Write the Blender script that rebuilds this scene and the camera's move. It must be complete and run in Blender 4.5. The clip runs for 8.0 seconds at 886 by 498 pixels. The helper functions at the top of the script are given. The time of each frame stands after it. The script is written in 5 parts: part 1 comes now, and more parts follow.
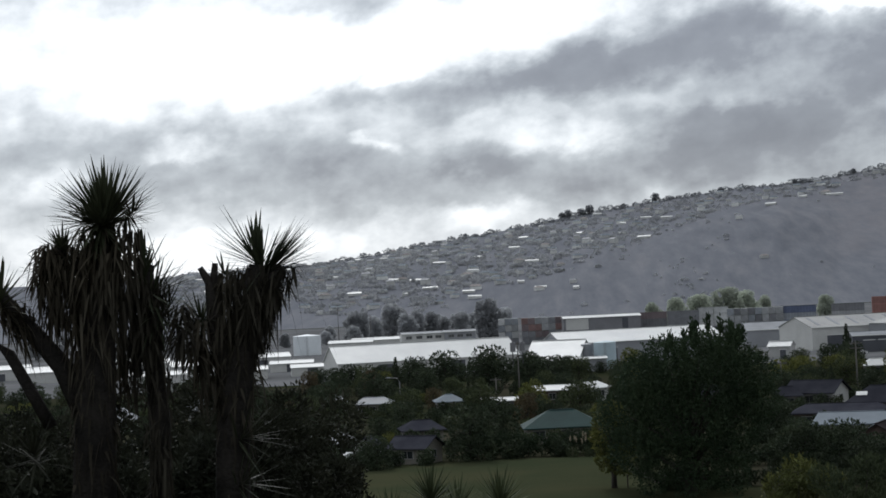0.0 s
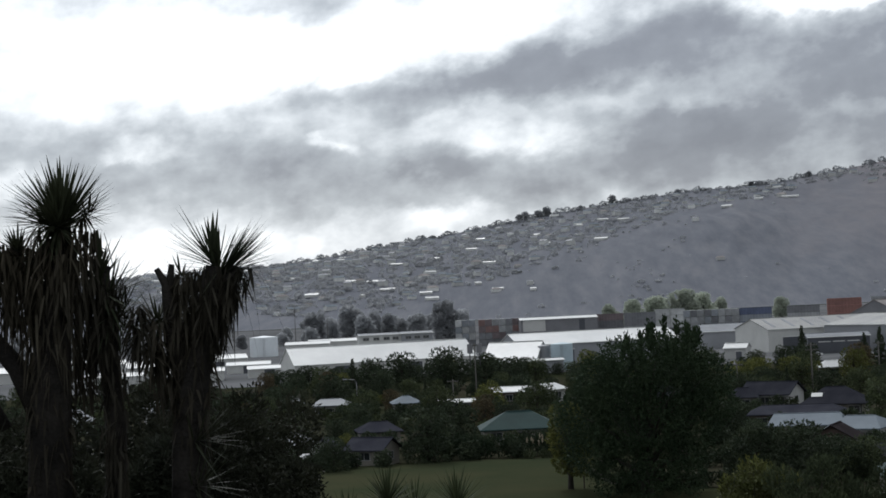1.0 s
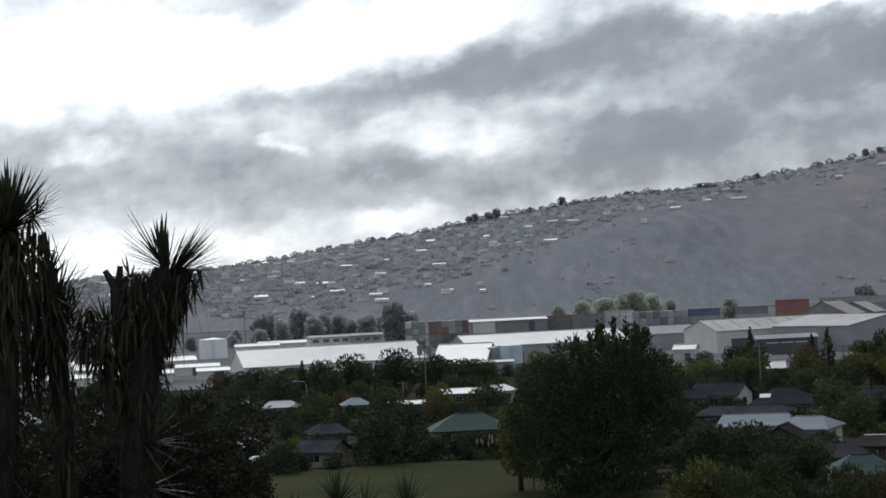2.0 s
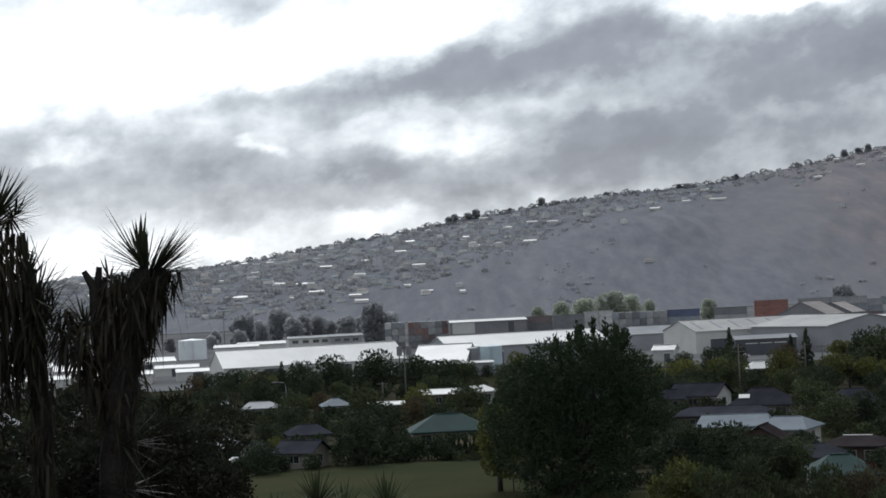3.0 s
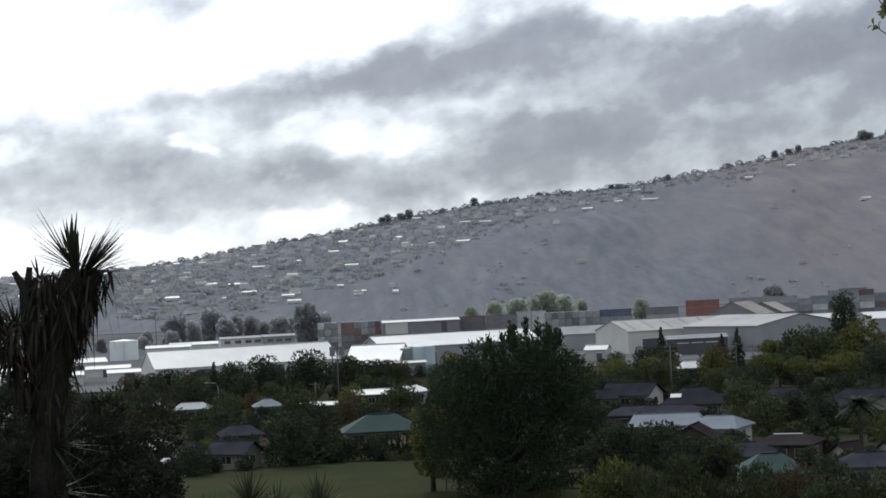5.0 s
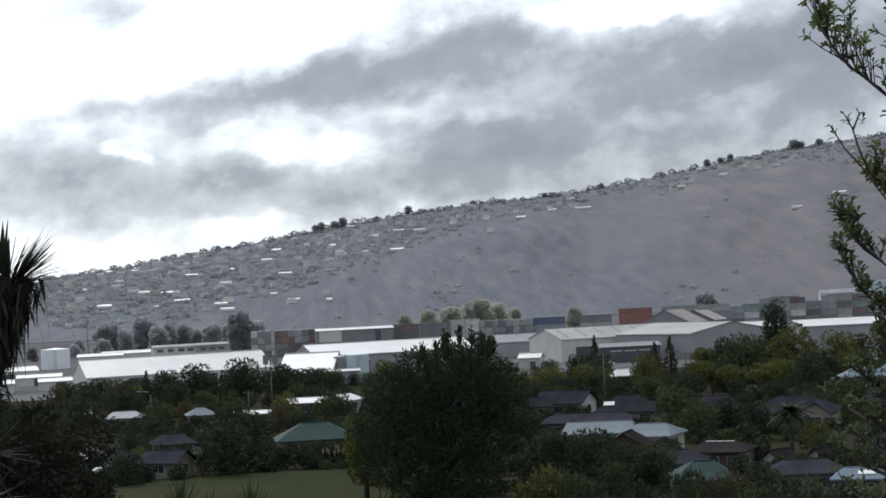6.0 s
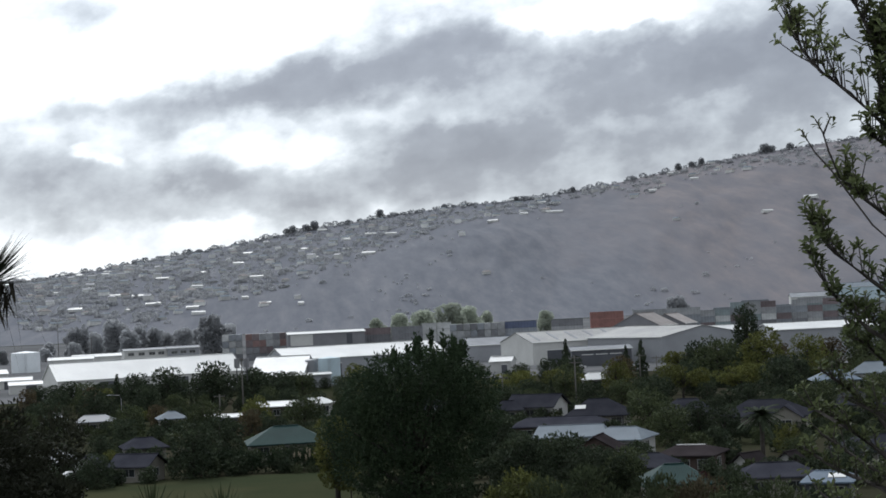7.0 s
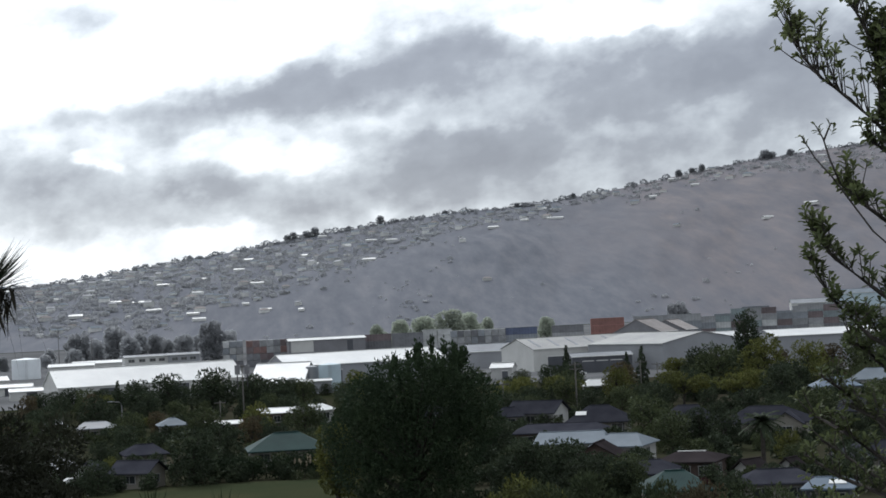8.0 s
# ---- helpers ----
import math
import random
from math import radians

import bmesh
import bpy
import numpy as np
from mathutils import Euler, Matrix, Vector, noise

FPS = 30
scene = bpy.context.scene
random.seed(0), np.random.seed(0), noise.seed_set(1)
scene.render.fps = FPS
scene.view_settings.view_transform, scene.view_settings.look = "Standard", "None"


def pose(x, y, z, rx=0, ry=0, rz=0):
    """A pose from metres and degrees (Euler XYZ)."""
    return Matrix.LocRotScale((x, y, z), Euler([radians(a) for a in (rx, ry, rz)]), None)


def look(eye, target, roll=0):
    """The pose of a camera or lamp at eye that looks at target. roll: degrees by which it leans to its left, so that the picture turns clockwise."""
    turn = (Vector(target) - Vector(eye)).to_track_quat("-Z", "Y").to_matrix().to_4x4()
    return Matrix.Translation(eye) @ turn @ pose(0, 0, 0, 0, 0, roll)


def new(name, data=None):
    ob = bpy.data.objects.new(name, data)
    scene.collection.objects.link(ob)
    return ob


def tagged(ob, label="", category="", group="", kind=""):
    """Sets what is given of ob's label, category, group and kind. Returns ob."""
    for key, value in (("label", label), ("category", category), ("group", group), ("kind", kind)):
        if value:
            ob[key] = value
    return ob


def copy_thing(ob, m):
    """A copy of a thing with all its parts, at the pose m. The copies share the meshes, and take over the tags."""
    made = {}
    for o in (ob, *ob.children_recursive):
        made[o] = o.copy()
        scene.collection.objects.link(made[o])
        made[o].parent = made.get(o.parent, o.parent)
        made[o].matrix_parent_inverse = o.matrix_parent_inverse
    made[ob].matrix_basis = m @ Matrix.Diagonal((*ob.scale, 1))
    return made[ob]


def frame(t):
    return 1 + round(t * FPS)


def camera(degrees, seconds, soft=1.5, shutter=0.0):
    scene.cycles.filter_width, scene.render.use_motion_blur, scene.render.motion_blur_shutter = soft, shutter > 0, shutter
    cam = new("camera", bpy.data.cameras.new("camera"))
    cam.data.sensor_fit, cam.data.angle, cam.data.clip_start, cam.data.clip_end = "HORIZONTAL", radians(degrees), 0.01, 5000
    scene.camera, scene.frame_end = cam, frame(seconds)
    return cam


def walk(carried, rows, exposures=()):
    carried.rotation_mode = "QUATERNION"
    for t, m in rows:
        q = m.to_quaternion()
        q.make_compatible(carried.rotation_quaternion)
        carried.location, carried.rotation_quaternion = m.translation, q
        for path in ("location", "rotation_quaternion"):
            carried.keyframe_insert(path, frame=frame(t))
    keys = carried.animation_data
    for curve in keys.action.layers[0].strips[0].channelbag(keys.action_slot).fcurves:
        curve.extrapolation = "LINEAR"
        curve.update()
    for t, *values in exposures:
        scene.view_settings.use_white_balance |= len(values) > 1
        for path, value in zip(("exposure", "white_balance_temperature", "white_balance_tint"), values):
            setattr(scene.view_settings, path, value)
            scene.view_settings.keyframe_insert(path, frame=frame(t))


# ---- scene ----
# ---------------------------------------------------------------- camera
EYE = (0.0, 0.0, 22.0)
cam = camera(26.27, 8.0, soft=1.65)


def aim(az, el, roll):
    a, e = radians(az), radians(el)
    way = Vector((math.sin(a) * math.cos(e), math.cos(a) * math.cos(e), math.sin(e)))
    return look(EYE, Vector(EYE) + way * 100, roll)


# seconds, azimuth, elevation, roll of the hand-held pan
PAN = [
    (0, -4.298, 1.305, -2.779), (0.5, -3.485, 1.305, -2.852), (1, -3.007, 1.290, -2.713),
    (1.5, -1.903, 1.283, -2.741), (1.7, -1.740, 1.275, -2.745), (2.8, -0.899, 1.260, -2.771),
    (3, -0.877, 1.262, -2.776), (3.5, 0.000, 1.260, -2.800), (4, 0.714, 1.356, -2.769),
    (4.2, 0.777, 1.347, -2.781), (5.3, 1.713, 1.122, -2.846), (5.5, 2.688, 1.135, -2.857),
    (6, 3.149, 1.317, -2.810), (6.5, 3.659, 1.372, -2.792), (7, 4.010, 1.381, -2.773),
    (7.5, 3.898, 1.362, -2.790), (8, 4.003, 1.575, -2.804)]
walk(cam, [(t, aim(a, e, r)) for t, a, e, r in PAN], [(0, 0.05, 6050, 10), (3.5, 0.2, 6050, 10), (5.5, 0.35, 6000, 10), (8, 0.42, 6000, 10)])

# ---------------------------------------------------------------- sky and sun
SUN_AZ, SUN_EL = -14.0, 42.0


def sky_world():
    world = bpy.data.worlds.new("cloudy_sky")
    scene.world = world
    world.use_nodes = True
    nt = world.node_tree
    nt.nodes.clear()
    N, L = nt.nodes.new, nt.links.new

    def put(sock, v):
        if isinstance(v, (int, float)):
            sock.default_value = v
        else:
            L(v, sock)

    def m(op, a, b=0.0, c=0.0):
        n = N("ShaderNodeMath")
        n.operation = op
        put(n.inputs[0], a), put(n.inputs[1], b), put(n.inputs[2], c)
        return n.outputs[0]

    tc = N("ShaderNodeTexCoord")
    sep = N("ShaderNodeSeparateXYZ")
    L(tc.outputs["Generated"], sep.inputs[0])
    deg = 180 / math.pi
    az0 = m("MULTIPLY", m("ARCTAN2", sep.outputs[0], sep.outputs[1]), deg)
    el0 = m("MULTIPLY", m("ARCSINE", sep.outputs[2]), deg)

    def fbm(sx, sy, detail, rough, seed, slope=0.16):
        xyz = N("ShaderNodeCombineXYZ")
        put(xyz.inputs[0], m("MULTIPLY", az0, sx))
        put(xyz.inputs[1], m("MULTIPLY", m("SUBTRACT", el0, m("MULTIPLY", az0, slope)), sy))
        xyz.inputs[2].default_value = seed
        n = N("ShaderNodeTexNoise")
        n.inputs["Scale"].default_value = 1.0
        n.inputs["Detail"].default_value = detail
        n.inputs["Roughness"].default_value = rough
        L(xyz.outputs[0], n.inputs["Vector"])
        return n.outputs["Fac"]

    wa = m("SUBTRACT", fbm(0.62, 0.9, 6, 0.55, 3.1), 0.5)
    wb = m("SUBTRACT", fbm(0.62, 0.9, 6, 0.55, 9.4), 0.5)
    az = m("MULTIPLY_ADD", wa, 3.0, az0)
    el = m("MULTIPLY_ADD", wb, 1.5, el0)

    def bank(list_of):
        total = None
        for a, e, ha, he, slope, amount in list_of:
            u = m("SUBTRACT", az, a)
            v = m("SUBTRACT", m("SUBTRACT", el, e), m("MULTIPLY", u, slope))
            q = m("ADD", m("POWER", m("DIVIDE", m("ABSOLUTE", u), ha), 2.6), m("POWER", m("DIVIDE", m("ABSOLUTE", v), he), 2.6))
            g = m("MULTIPLY", m("EXPONENT", m("MULTIPLY", q, -1.0)), amount)
            total = g if total is None else m("ADD", total, g)
        return total

    dark = bank(CLOUD_BANKS)
    light = bank(CLOUD_GAPS)
    rough_cloud = m("MULTIPLY", m("SUBTRACT", fbm(0.22, 0.36, 9, 0.55, 21.7, 0.12), 0.5), 0.35)
    wisps = m("MULTIPLY", m("SUBTRACT", fbm(0.9, 1.25, 8, 0.5, 5.5, 0.05), 0.5), 0.7)
    density = m("ADD", m("ADD", m("SUBTRACT", dark, light), rough_cloud), m("ADD", wisps, 0.18))
    # thickness of cloud to brightness
    ramp = N("ShaderNodeValToRGB")
    put(ramp.inputs[0], density)
    els = ramp.color_ramp.elements
    els[0].position, els[0].color = 0.0, (1.10, 1.10, 1.07, 1)
    els[1].position, els[1].color = 1.0, (0.25, 0.257, 0.282, 1)
    for pos, c in ((0.2, (0.80, 0.815, 0.81)), (0.42, (0.53, 0.55, 0.56)), (0.7, (0.318, 0.328, 0.352))):
        e = els.new(pos)
        e.color = (*c, 1)
    # brighter round the hidden sun
    du, dv = m("DIVIDE", m("SUBTRACT", az0, SUN_AZ), 32.0), m("DIVIDE", m("SUBTRACT", el0, SUN_EL), 20.0)
    glow = m("EXPONENT", m("MULTIPLY", m("ADD", m("MULTIPLY", du, du), m("MULTIPLY", dv, dv)), -1.0))
    bu, bv = m("DIVIDE", m("SUBTRACT", az0, SUN_AZ), 65.0), m("DIVIDE", m("SUBTRACT", el0, 15.0), 50.0)
    broad = m("EXPONENT", m("MULTIPLY", m("ADD", m("MULTIPLY", bu, bu), m("MULTIPLY", bv, bv)), -1.0))
    gain = m("ADD", m("MULTIPLY_ADD", glow, 1.25, 0.58), m("MULTIPLY", broad, 0.28))
    bright = N("ShaderNodeVectorMath")
    bright.operation = "SCALE"
    L(ramp.outputs[0], bright.inputs[0])
    put(bright.inputs["Scale"], gain)
    sky = N("ShaderNodeTexSky")
    sky.sky_type, sky.sun_disc = "NISHITA", False
    sky.sun_elevation, sky.sun_rotation = radians(SUN_EL), radians(SUN_AZ)
    back_sky, back_cloud, add, out = N("ShaderNodeBackground"), N("ShaderNodeBackground"), N("ShaderNodeAddShader"), N("ShaderNodeOutputWorld")
    L(sky.outputs[0], back_sky.inputs[0])
    back_sky.inputs[1].default_value = 0.006
    L(bright.outputs[0], back_cloud.inputs[0])
    back_cloud.inputs[1].default_value = 1.0
    L(back_sky.outputs[0], add.inputs[0]), L(back_cloud.outputs[0], add.inputs[1])
    L(add.outputs[0], out.inputs[0])


# azimuth, elevation, half width, half height (degrees), slope, thickness
CLOUD_BANKS = [
    (-6.5, 5.98, 1.9, 0.48, 0.1, 0.32), (-2.2, 6.1, 3.45, 0.66, 0.17, 0.45), (2.8, 6.72, 3.79, 0.95, 0.15, 0.52), (5.0, 7.8, 2.07, 0.78, 0.0, 0.3),
    (10.3, 6.28, 4.48, 1.29, 0.07, 0.6), (16.5, 6.64, 4.48, 1.9, 0.05, 0.55), (4.7, 4.53, 3.02, 0.72, 0.01, 0.6), (1.1, 3.44, 4.48, 0.69, 0.0, 0.28),
    (-3.2, 4.07, 1.38, 0.55, -0.1, 0.45), (-10.1, 4.1, 3.45, 1.29, 0.0, 0.27), (-7.1, 3.64, 2.41, 1.21, -0.05, 0.26), (-15.7, 4.29, 4.31, 1.38, 0.0, 0.25),
    (-7.2, 8.77, 1.9, 0.6, -0.05, 0.32), (8.0, 3.6, 6.5, 1.1, 0.07, 0.30), (12.5, 4.7, 4.5, 1.2, 0.05, 0.22), (-1.7, 2.89, 3.1, 0.69, -0.05, 0.2)]
CLOUD_GAPS = [
    (-11.3, 7.3, 5.69, 1.72, 0.05, 0.42), (-2.8, 7.95, 4.48, 0.86, 0.2, 0.42), (9.1, 8.1, 2.3, 0.36, -0.05, 0.75), (-0.8, 4.4, 1.9, 0.42, 0.05, 0.17),
    (-10.2, 1.55, 4.48, 0.6, 0.05, 0.36), (-3.1, 2.2, 1.4, 0.36, 0.05, 0.25), (-6.3, 4.49, 0.6, 0.14, 0.0, 0.22), (9.3, 4.77, 1.1, 0.36, 0.15, 0.14),
    (12.9, 5.4, 1.72, 0.5, 0.25, 0.24), (-12.0, 4.58, 1.03, 0.31, -0.05, 0.35), (-16.1, 3.56, 1.21, 0.52, 0.0, 0.3)]
sky_world()

sun = new("sun", bpy.data.lights.new("sun", "SUN"))
sun.data.energy, sun.data.angle, sun.data.color = 1.1, radians(10), (1.0, 0.96, 0.9)
_a, _e = radians(SUN_AZ), radians(SUN_EL)
SUN_WAY = Vector((math.sin(_a) * math.cos(_e), math.cos(_a) * math.cos(_e), math.sin(_e)))
sun.matrix_world = look(SUN_WAY * 300, (0, 0, 0))


# ---------------------------------------------------------------- materials
def material(name, color, rough=0.7, metal=0.0, spec=0.4, vary=0.25, scale=1.0, second=None, bump=0.0,
             fine=12.0, island=0.0, per_object=0.0, ribs=0.0, translucent=0.0):
    """Two scales of variation in object space, optional bump, ribs and per-piece variation."""
    mat = bpy.data.materials.new(name)
    mat.use_nodes = True
    nt = mat.node_tree
    N, L = nt.nodes.new, nt.links.new
    b = nt.nodes["Principled BSDF"]
    b.inputs["Roughness"].default_value, b.inputs["Metallic"].default_value = rough, metal
    b.inputs["Specular IOR Level"].default_value = spec
    tc = N("ShaderNodeTexCoord")
    big, small = N("ShaderNodeTexNoise"), N("ShaderNodeTexNoise")
    for n, s, d in ((big, scale, 5), (small, scale * fine, 4)):
        n.inputs["Scale"].default_value, n.inputs["Detail"].default_value = s, d
        L(tc.outputs["Object"], n.inputs["Vector"])
    ramp = N("ShaderNodeValToRGB")
    second = second or tuple(c * (1 - vary) for c in color)
    ramp.color_ramp.elements[0].position, ramp.color_ramp.elements[0].color = 0.36, (*second, 1)
    ramp.color_ramp.elements[1].position, ramp.color_ramp.elements[1].color = 0.64, (*color, 1)
    L(big.outputs["Fac"], ramp.inputs[0])
    hsv = N("ShaderNodeHueSaturation")
    L(ramp.outputs[0], hsv.inputs["Color"])
    val = N("ShaderNodeMath")
    val.operation = "MULTIPLY_ADD"
    L(small.outputs["Fac"], val.inputs[0])
    val.inputs[1].default_value, val.inputs[2].default_value = vary * 1.6, 1 - vary * 0.8
    last = val.outputs[0]
    for amount, node, socket in ((island, "ShaderNodeNewGeometry", "Random Per Island"), (per_object, "ShaderNodeObjectInfo", "Random")):
        if amount:
            r, mm, mx = N(node), N("ShaderNodeMath"), N("ShaderNodeMath")
            mm.operation, mx.operation = "MULTIPLY_ADD", "MULTIPLY"
            L(r.outputs[socket], mm.inputs[0])
            mm.inputs[1].default_value, mm.inputs[2].default_value = 2 * amount, 1 - amount
            L(last, mx.inputs[0]), L(mm.outputs[0], mx.inputs[1])
            last = mx.outputs[0]
    L(last, hsv.inputs["Value"])
    L(hsv.outputs[0], b.inputs["Base Color"])
    height = None
    if bump:
        height = small.outputs["Fac"]
    if ribs:
        w = N("ShaderNodeTexWave")
        w.bands_direction = "X"
        w.inputs["Scale"].default_value = ribs
        L(tc.outputs["Object"], w.inputs["Vector"])
        height = w.outputs["Fac"]
    if height is not None:
        bp = N("ShaderNodeBump")
        bp.inputs["Strength"].default_value, bp.inputs["Distance"].default_value = bump or 0.4, 0.03
        L(height, bp.inputs["Height"])
        L(bp.outputs[0], b.inputs["Normal"])
    if translucent:
        tr, mix = N("ShaderNodeBsdfTranslucent"), N("ShaderNodeMixShader")
        L(hsv.outputs[0], tr.inputs[0])
        mix.inputs[0].default_value = translucent
        L(b.outputs[0], mix.inputs[1]), L(tr.outputs[0], mix.inputs[2])
        L(mix.outputs[0], nt.nodes["Material Output"].inputs[0])
    return mat


def leaf_material(name, color, second, trans=0.12, rough=0.75, island=0.32):
    return material(name, color, rough=rough, spec=0.1, vary=0.3, scale=0.35, second=second, fine=8, island=island, per_object=0.18, translucent=trans)


LEAF_DARK = leaf_material("leaf_dark", (0.058, 0.073, 0.043), (0.036, 0.049, 0.031))
LEAF_MID = leaf_material("leaf_mid", (0.080, 0.096, 0.046), (0.050, 0.064, 0.035))
LEAF_LIGHT = leaf_material("leaf_light", (0.145, 0.150, 0.045), (0.088, 0.100, 0.036))
LEAF_GREY = leaf_material("leaf_grey", (0.11, 0.13, 0.085), (0.07, 0.085, 0.06))
# far foliage: distance haze is painted into these pale, greyed leaf colours
LEAF_HAZE_SCRUB = leaf_material("leaf_haze_scrub", (0.47, 0.48, 0.495), (0.41, 0.42, 0.435), 0.6, 1.0, 0.12)
LEAF_HAZE_DARK = leaf_material("leaf_haze_dark", (0.40, 0.41, 0.425), (0.34, 0.35, 0.365), 0.6, 1.0, 0.12)
LEAF_HAZE_CREST = leaf_material("leaf_haze_crest", (0.27, 0.28, 0.295), (0.22, 0.23, 0.245), 0.6, 1.0, 0.15)
LEAF_HAZE_PALE = leaf_material("leaf_haze_pale_willow", (0.41, 0.44, 0.37), (0.34, 0.37, 0.31), 0.6, 0.95, 0.15)
LEAF_AUTUMN = leaf_material("leaf_autumn", (0.115, 0.090, 0.052), (0.075, 0.064, 0.040))
LEAF_RED = leaf_material("leaf_red", (0.06, 0.022, 0.025), (0.04, 0.018, 0.02))
LEAF_BIG = leaf_material("leaf_big_tree", (0.041, 0.060, 0.031), (0.026, 0.041, 0.023), island=0.18)
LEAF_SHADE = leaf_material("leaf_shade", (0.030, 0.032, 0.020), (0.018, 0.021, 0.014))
LEAF_NEAR = leaf_material("leaf_near", (0.14, 0.16, 0.07), (0.075, 0.098, 0.045), 0.3, 0.45)
BLADE = leaf_material("cabbage_blade", (0.060, 0.068, 0.040), (0.038, 0.046, 0.028), 0.1, 0.5)
BLADE_DRY = leaf_material("cabbage_dry_blade", (0.058, 0.050, 0.036), (0.030, 0.028, 0.022), 0.08, 0.85)
BARK = material("bark", (0.055, 0.048, 0.041), rough=0.9, vary=0.35, scale=1.5, bump=0.5)
BARK_CABBAGE = material("cabbage_tree_bark", (0.034, 0.031, 0.028), rough=0.95, spec=0.05, vary=0.45, scale=3.0, second=(0.018, 0.017, 0.016), bump=0.9, fine=9)
BARK_TWIG = material("bark_twig", (0.075, 0.066, 0.06), rough=0.85, vary=0.3, scale=6, bump=0.3)
SOIL = material("ground_cover", (0.026, 0.030, 0.016), rough=1.0, spec=0.0, vary=0.35, scale=0.02, second=(0.045, 0.042, 0.03), bump=0.4, fine=30)
LAWN = material("lawn_grass", (0.053, 0.055, 0.031), rough=1.0, spec=0.0, vary=0.25, scale=0.06, second=(0.036, 0.045, 0.025), bump=0.5, fine=60)
PATH = material("worn_path", (0.075, 0.072, 0.062), rough=1.0, spec=0.0, vary=0.2, scale=0.4, bump=0.2)
YARD = material("yard_gravel", (0.17, 0.172, 0.178), rough=1.0, spec=0.0, vary=0.2, scale=0.02, second=(0.11, 0.112, 0.115), fine=20)
ASPHALT = material("asphalt", (0.06, 0.06, 0.062), rough=0.85, vary=0.2, scale=0.2, bump=0.2)
WHITE_ROOF = material("white_steel_roof", (0.60, 0.605, 0.59), rough=0.45, metal=0.0, spec=0.45, vary=0.08, scale=0.09, second=(0.50, 0.505, 0.50), ribs=1.6)
CREAM_ROOF = material("weathered_steel_roof", (0.29, 0.288, 0.275), rough=0.55, spec=0.35, vary=0.15, scale=0.12, second=(0.22, 0.22, 0.22), ribs=1.6)
GREY_ROOF = material("grey_steel_roof", (0.21, 0.225, 0.245), rough=0.6, spec=0.3, vary=0.15, scale=0.15, second=(0.16, 0.17, 0.19), ribs=2.0)
TILE_DARK = material("dark_roof_tiles", (0.050, 0.051, 0.062), spec=0.0, rough=1.0, vary=0.25, scale=0.4, second=(0.036, 0.037, 0.047), bump=0.5, per_object=0.2)
TILE_BROWN = material("brown_roof_tiles", (0.042, 0.036, 0.038), spec=0.0, rough=1.0, vary=0.25, scale=0.4, bump=0.5, per_object=0.2)
GREEN_ROOF = material("green_steel_roof", (0.017, 0.046, 0.043), rough=0.75, spec=0.15, vary=0.15, scale=0.3, second=(0.013, 0.036, 0.034), ribs=2.0)
PALE_ROOF = material("pale_blue_grey_roof", (0.17, 0.20, 0.23), rough=0.7, spec=0.12, vary=0.12, scale=0.3, second=(0.14, 0.167, 0.195), ribs=2.0)
BLUE_ROOF = material("dull_blue_roof", (0.13, 0.17, 0.22), rough=0.7, spec=0.2, vary=0.15, scale=0.3, ribs=2.0)
WALL_WHITE = material("white_weatherboard", (0.45, 0.45, 0.44), rough=0.7, vary=0.12, scale=0.5, bump=0.2)
WALL_CREAM = material("cream_stucco", (0.26, 0.245, 0.215), rough=0.85, vary=0.15, scale=0.4, bump=0.3)
WALL_HILL = material("pale_grey_wall", (0.66, 0.66, 0.64), rough=0.85, vary=0.15, scale=0.4, bump=0.2, per_object=0.25)
ROOF_HILL = material("brown_grey_roof", (0.27, 0.245, 0.235), rough=0.8, vary=0.2, scale=0.4, per_object=0.25)
WALL_GREY = material("grey_cladding", (0.30, 0.31, 0.33), rough=0.6, vary=0.12, scale=0.2, ribs=2.0)
WALL_SLATE = material("slate_cladding", (0.22, 0.22, 0.235), rough=0.6, vary=0.15, scale=0.2, ribs=2.0)
WALL_PALE = material("pale_steel_cladding", (0.58, 0.58, 0.56), rough=0.55, vary=0.12, scale=0.2, ribs=2.0)
WALL_BRICK = material("brown_brick_wall", (0.11, 0.08, 0.07), rough=0.85, vary=0.25, scale=0.8, bump=0.3)
WALL_DARK = material("dark_cladding", (0.09, 0.095, 0.11), rough=0.6, vary=0.15, scale=0.3, ribs=2.0)
WINDOW_TRIM = material("window_trim", (0.36, 0.36, 0.35), rough=0.6, vary=0.1, scale=1)
TRIM = material("white_trim", (0.7, 0.7, 0.68), rough=0.5, vary=0.08, scale=1)
FRAME_DARK = material("dark_frame", (0.05, 0.05, 0.055), rough=0.5, vary=0.1, scale=1)
PANE = material("window_glass", (0.03, 0.035, 0.04), rough=0.08, spec=0.8, vary=0.1, scale=0.5)
POLE_WOOD = material("weathered_pole_timber", (0.15, 0.142, 0.13), rough=0.9, vary=0.25, scale=2, bump=0.3)
STEEL = material("galvanised_steel", (0.42, 0.43, 0.44), rough=0.45, metal=0.6, vary=0.15, scale=2)
TANK_WHITE = material("white_tank_paint", (0.78, 0.82, 0.85), rough=0.5, vary=0.1, scale=0.2)
TANK_BLUE = material("pale_blue_tank_paint", (0.46, 0.56, 0.61), rough=0.5, vary=0.12, scale=0.3)
FENCE_WOOD = material("fence_timber", (0.13, 0.11, 0.09), rough=0.9, vary=0.3, scale=1.2, bump=0.3)
CAR_WHITE = material("white_car_paint", (0.65, 0.65, 0.65), rough=0.25, spec=0.6, vary=0.05, scale=1)
CAR_DARK = material("dark_car_paint", (0.05, 0.055, 0.07), rough=0.25, spec=0.6, vary=0.05, scale=1)
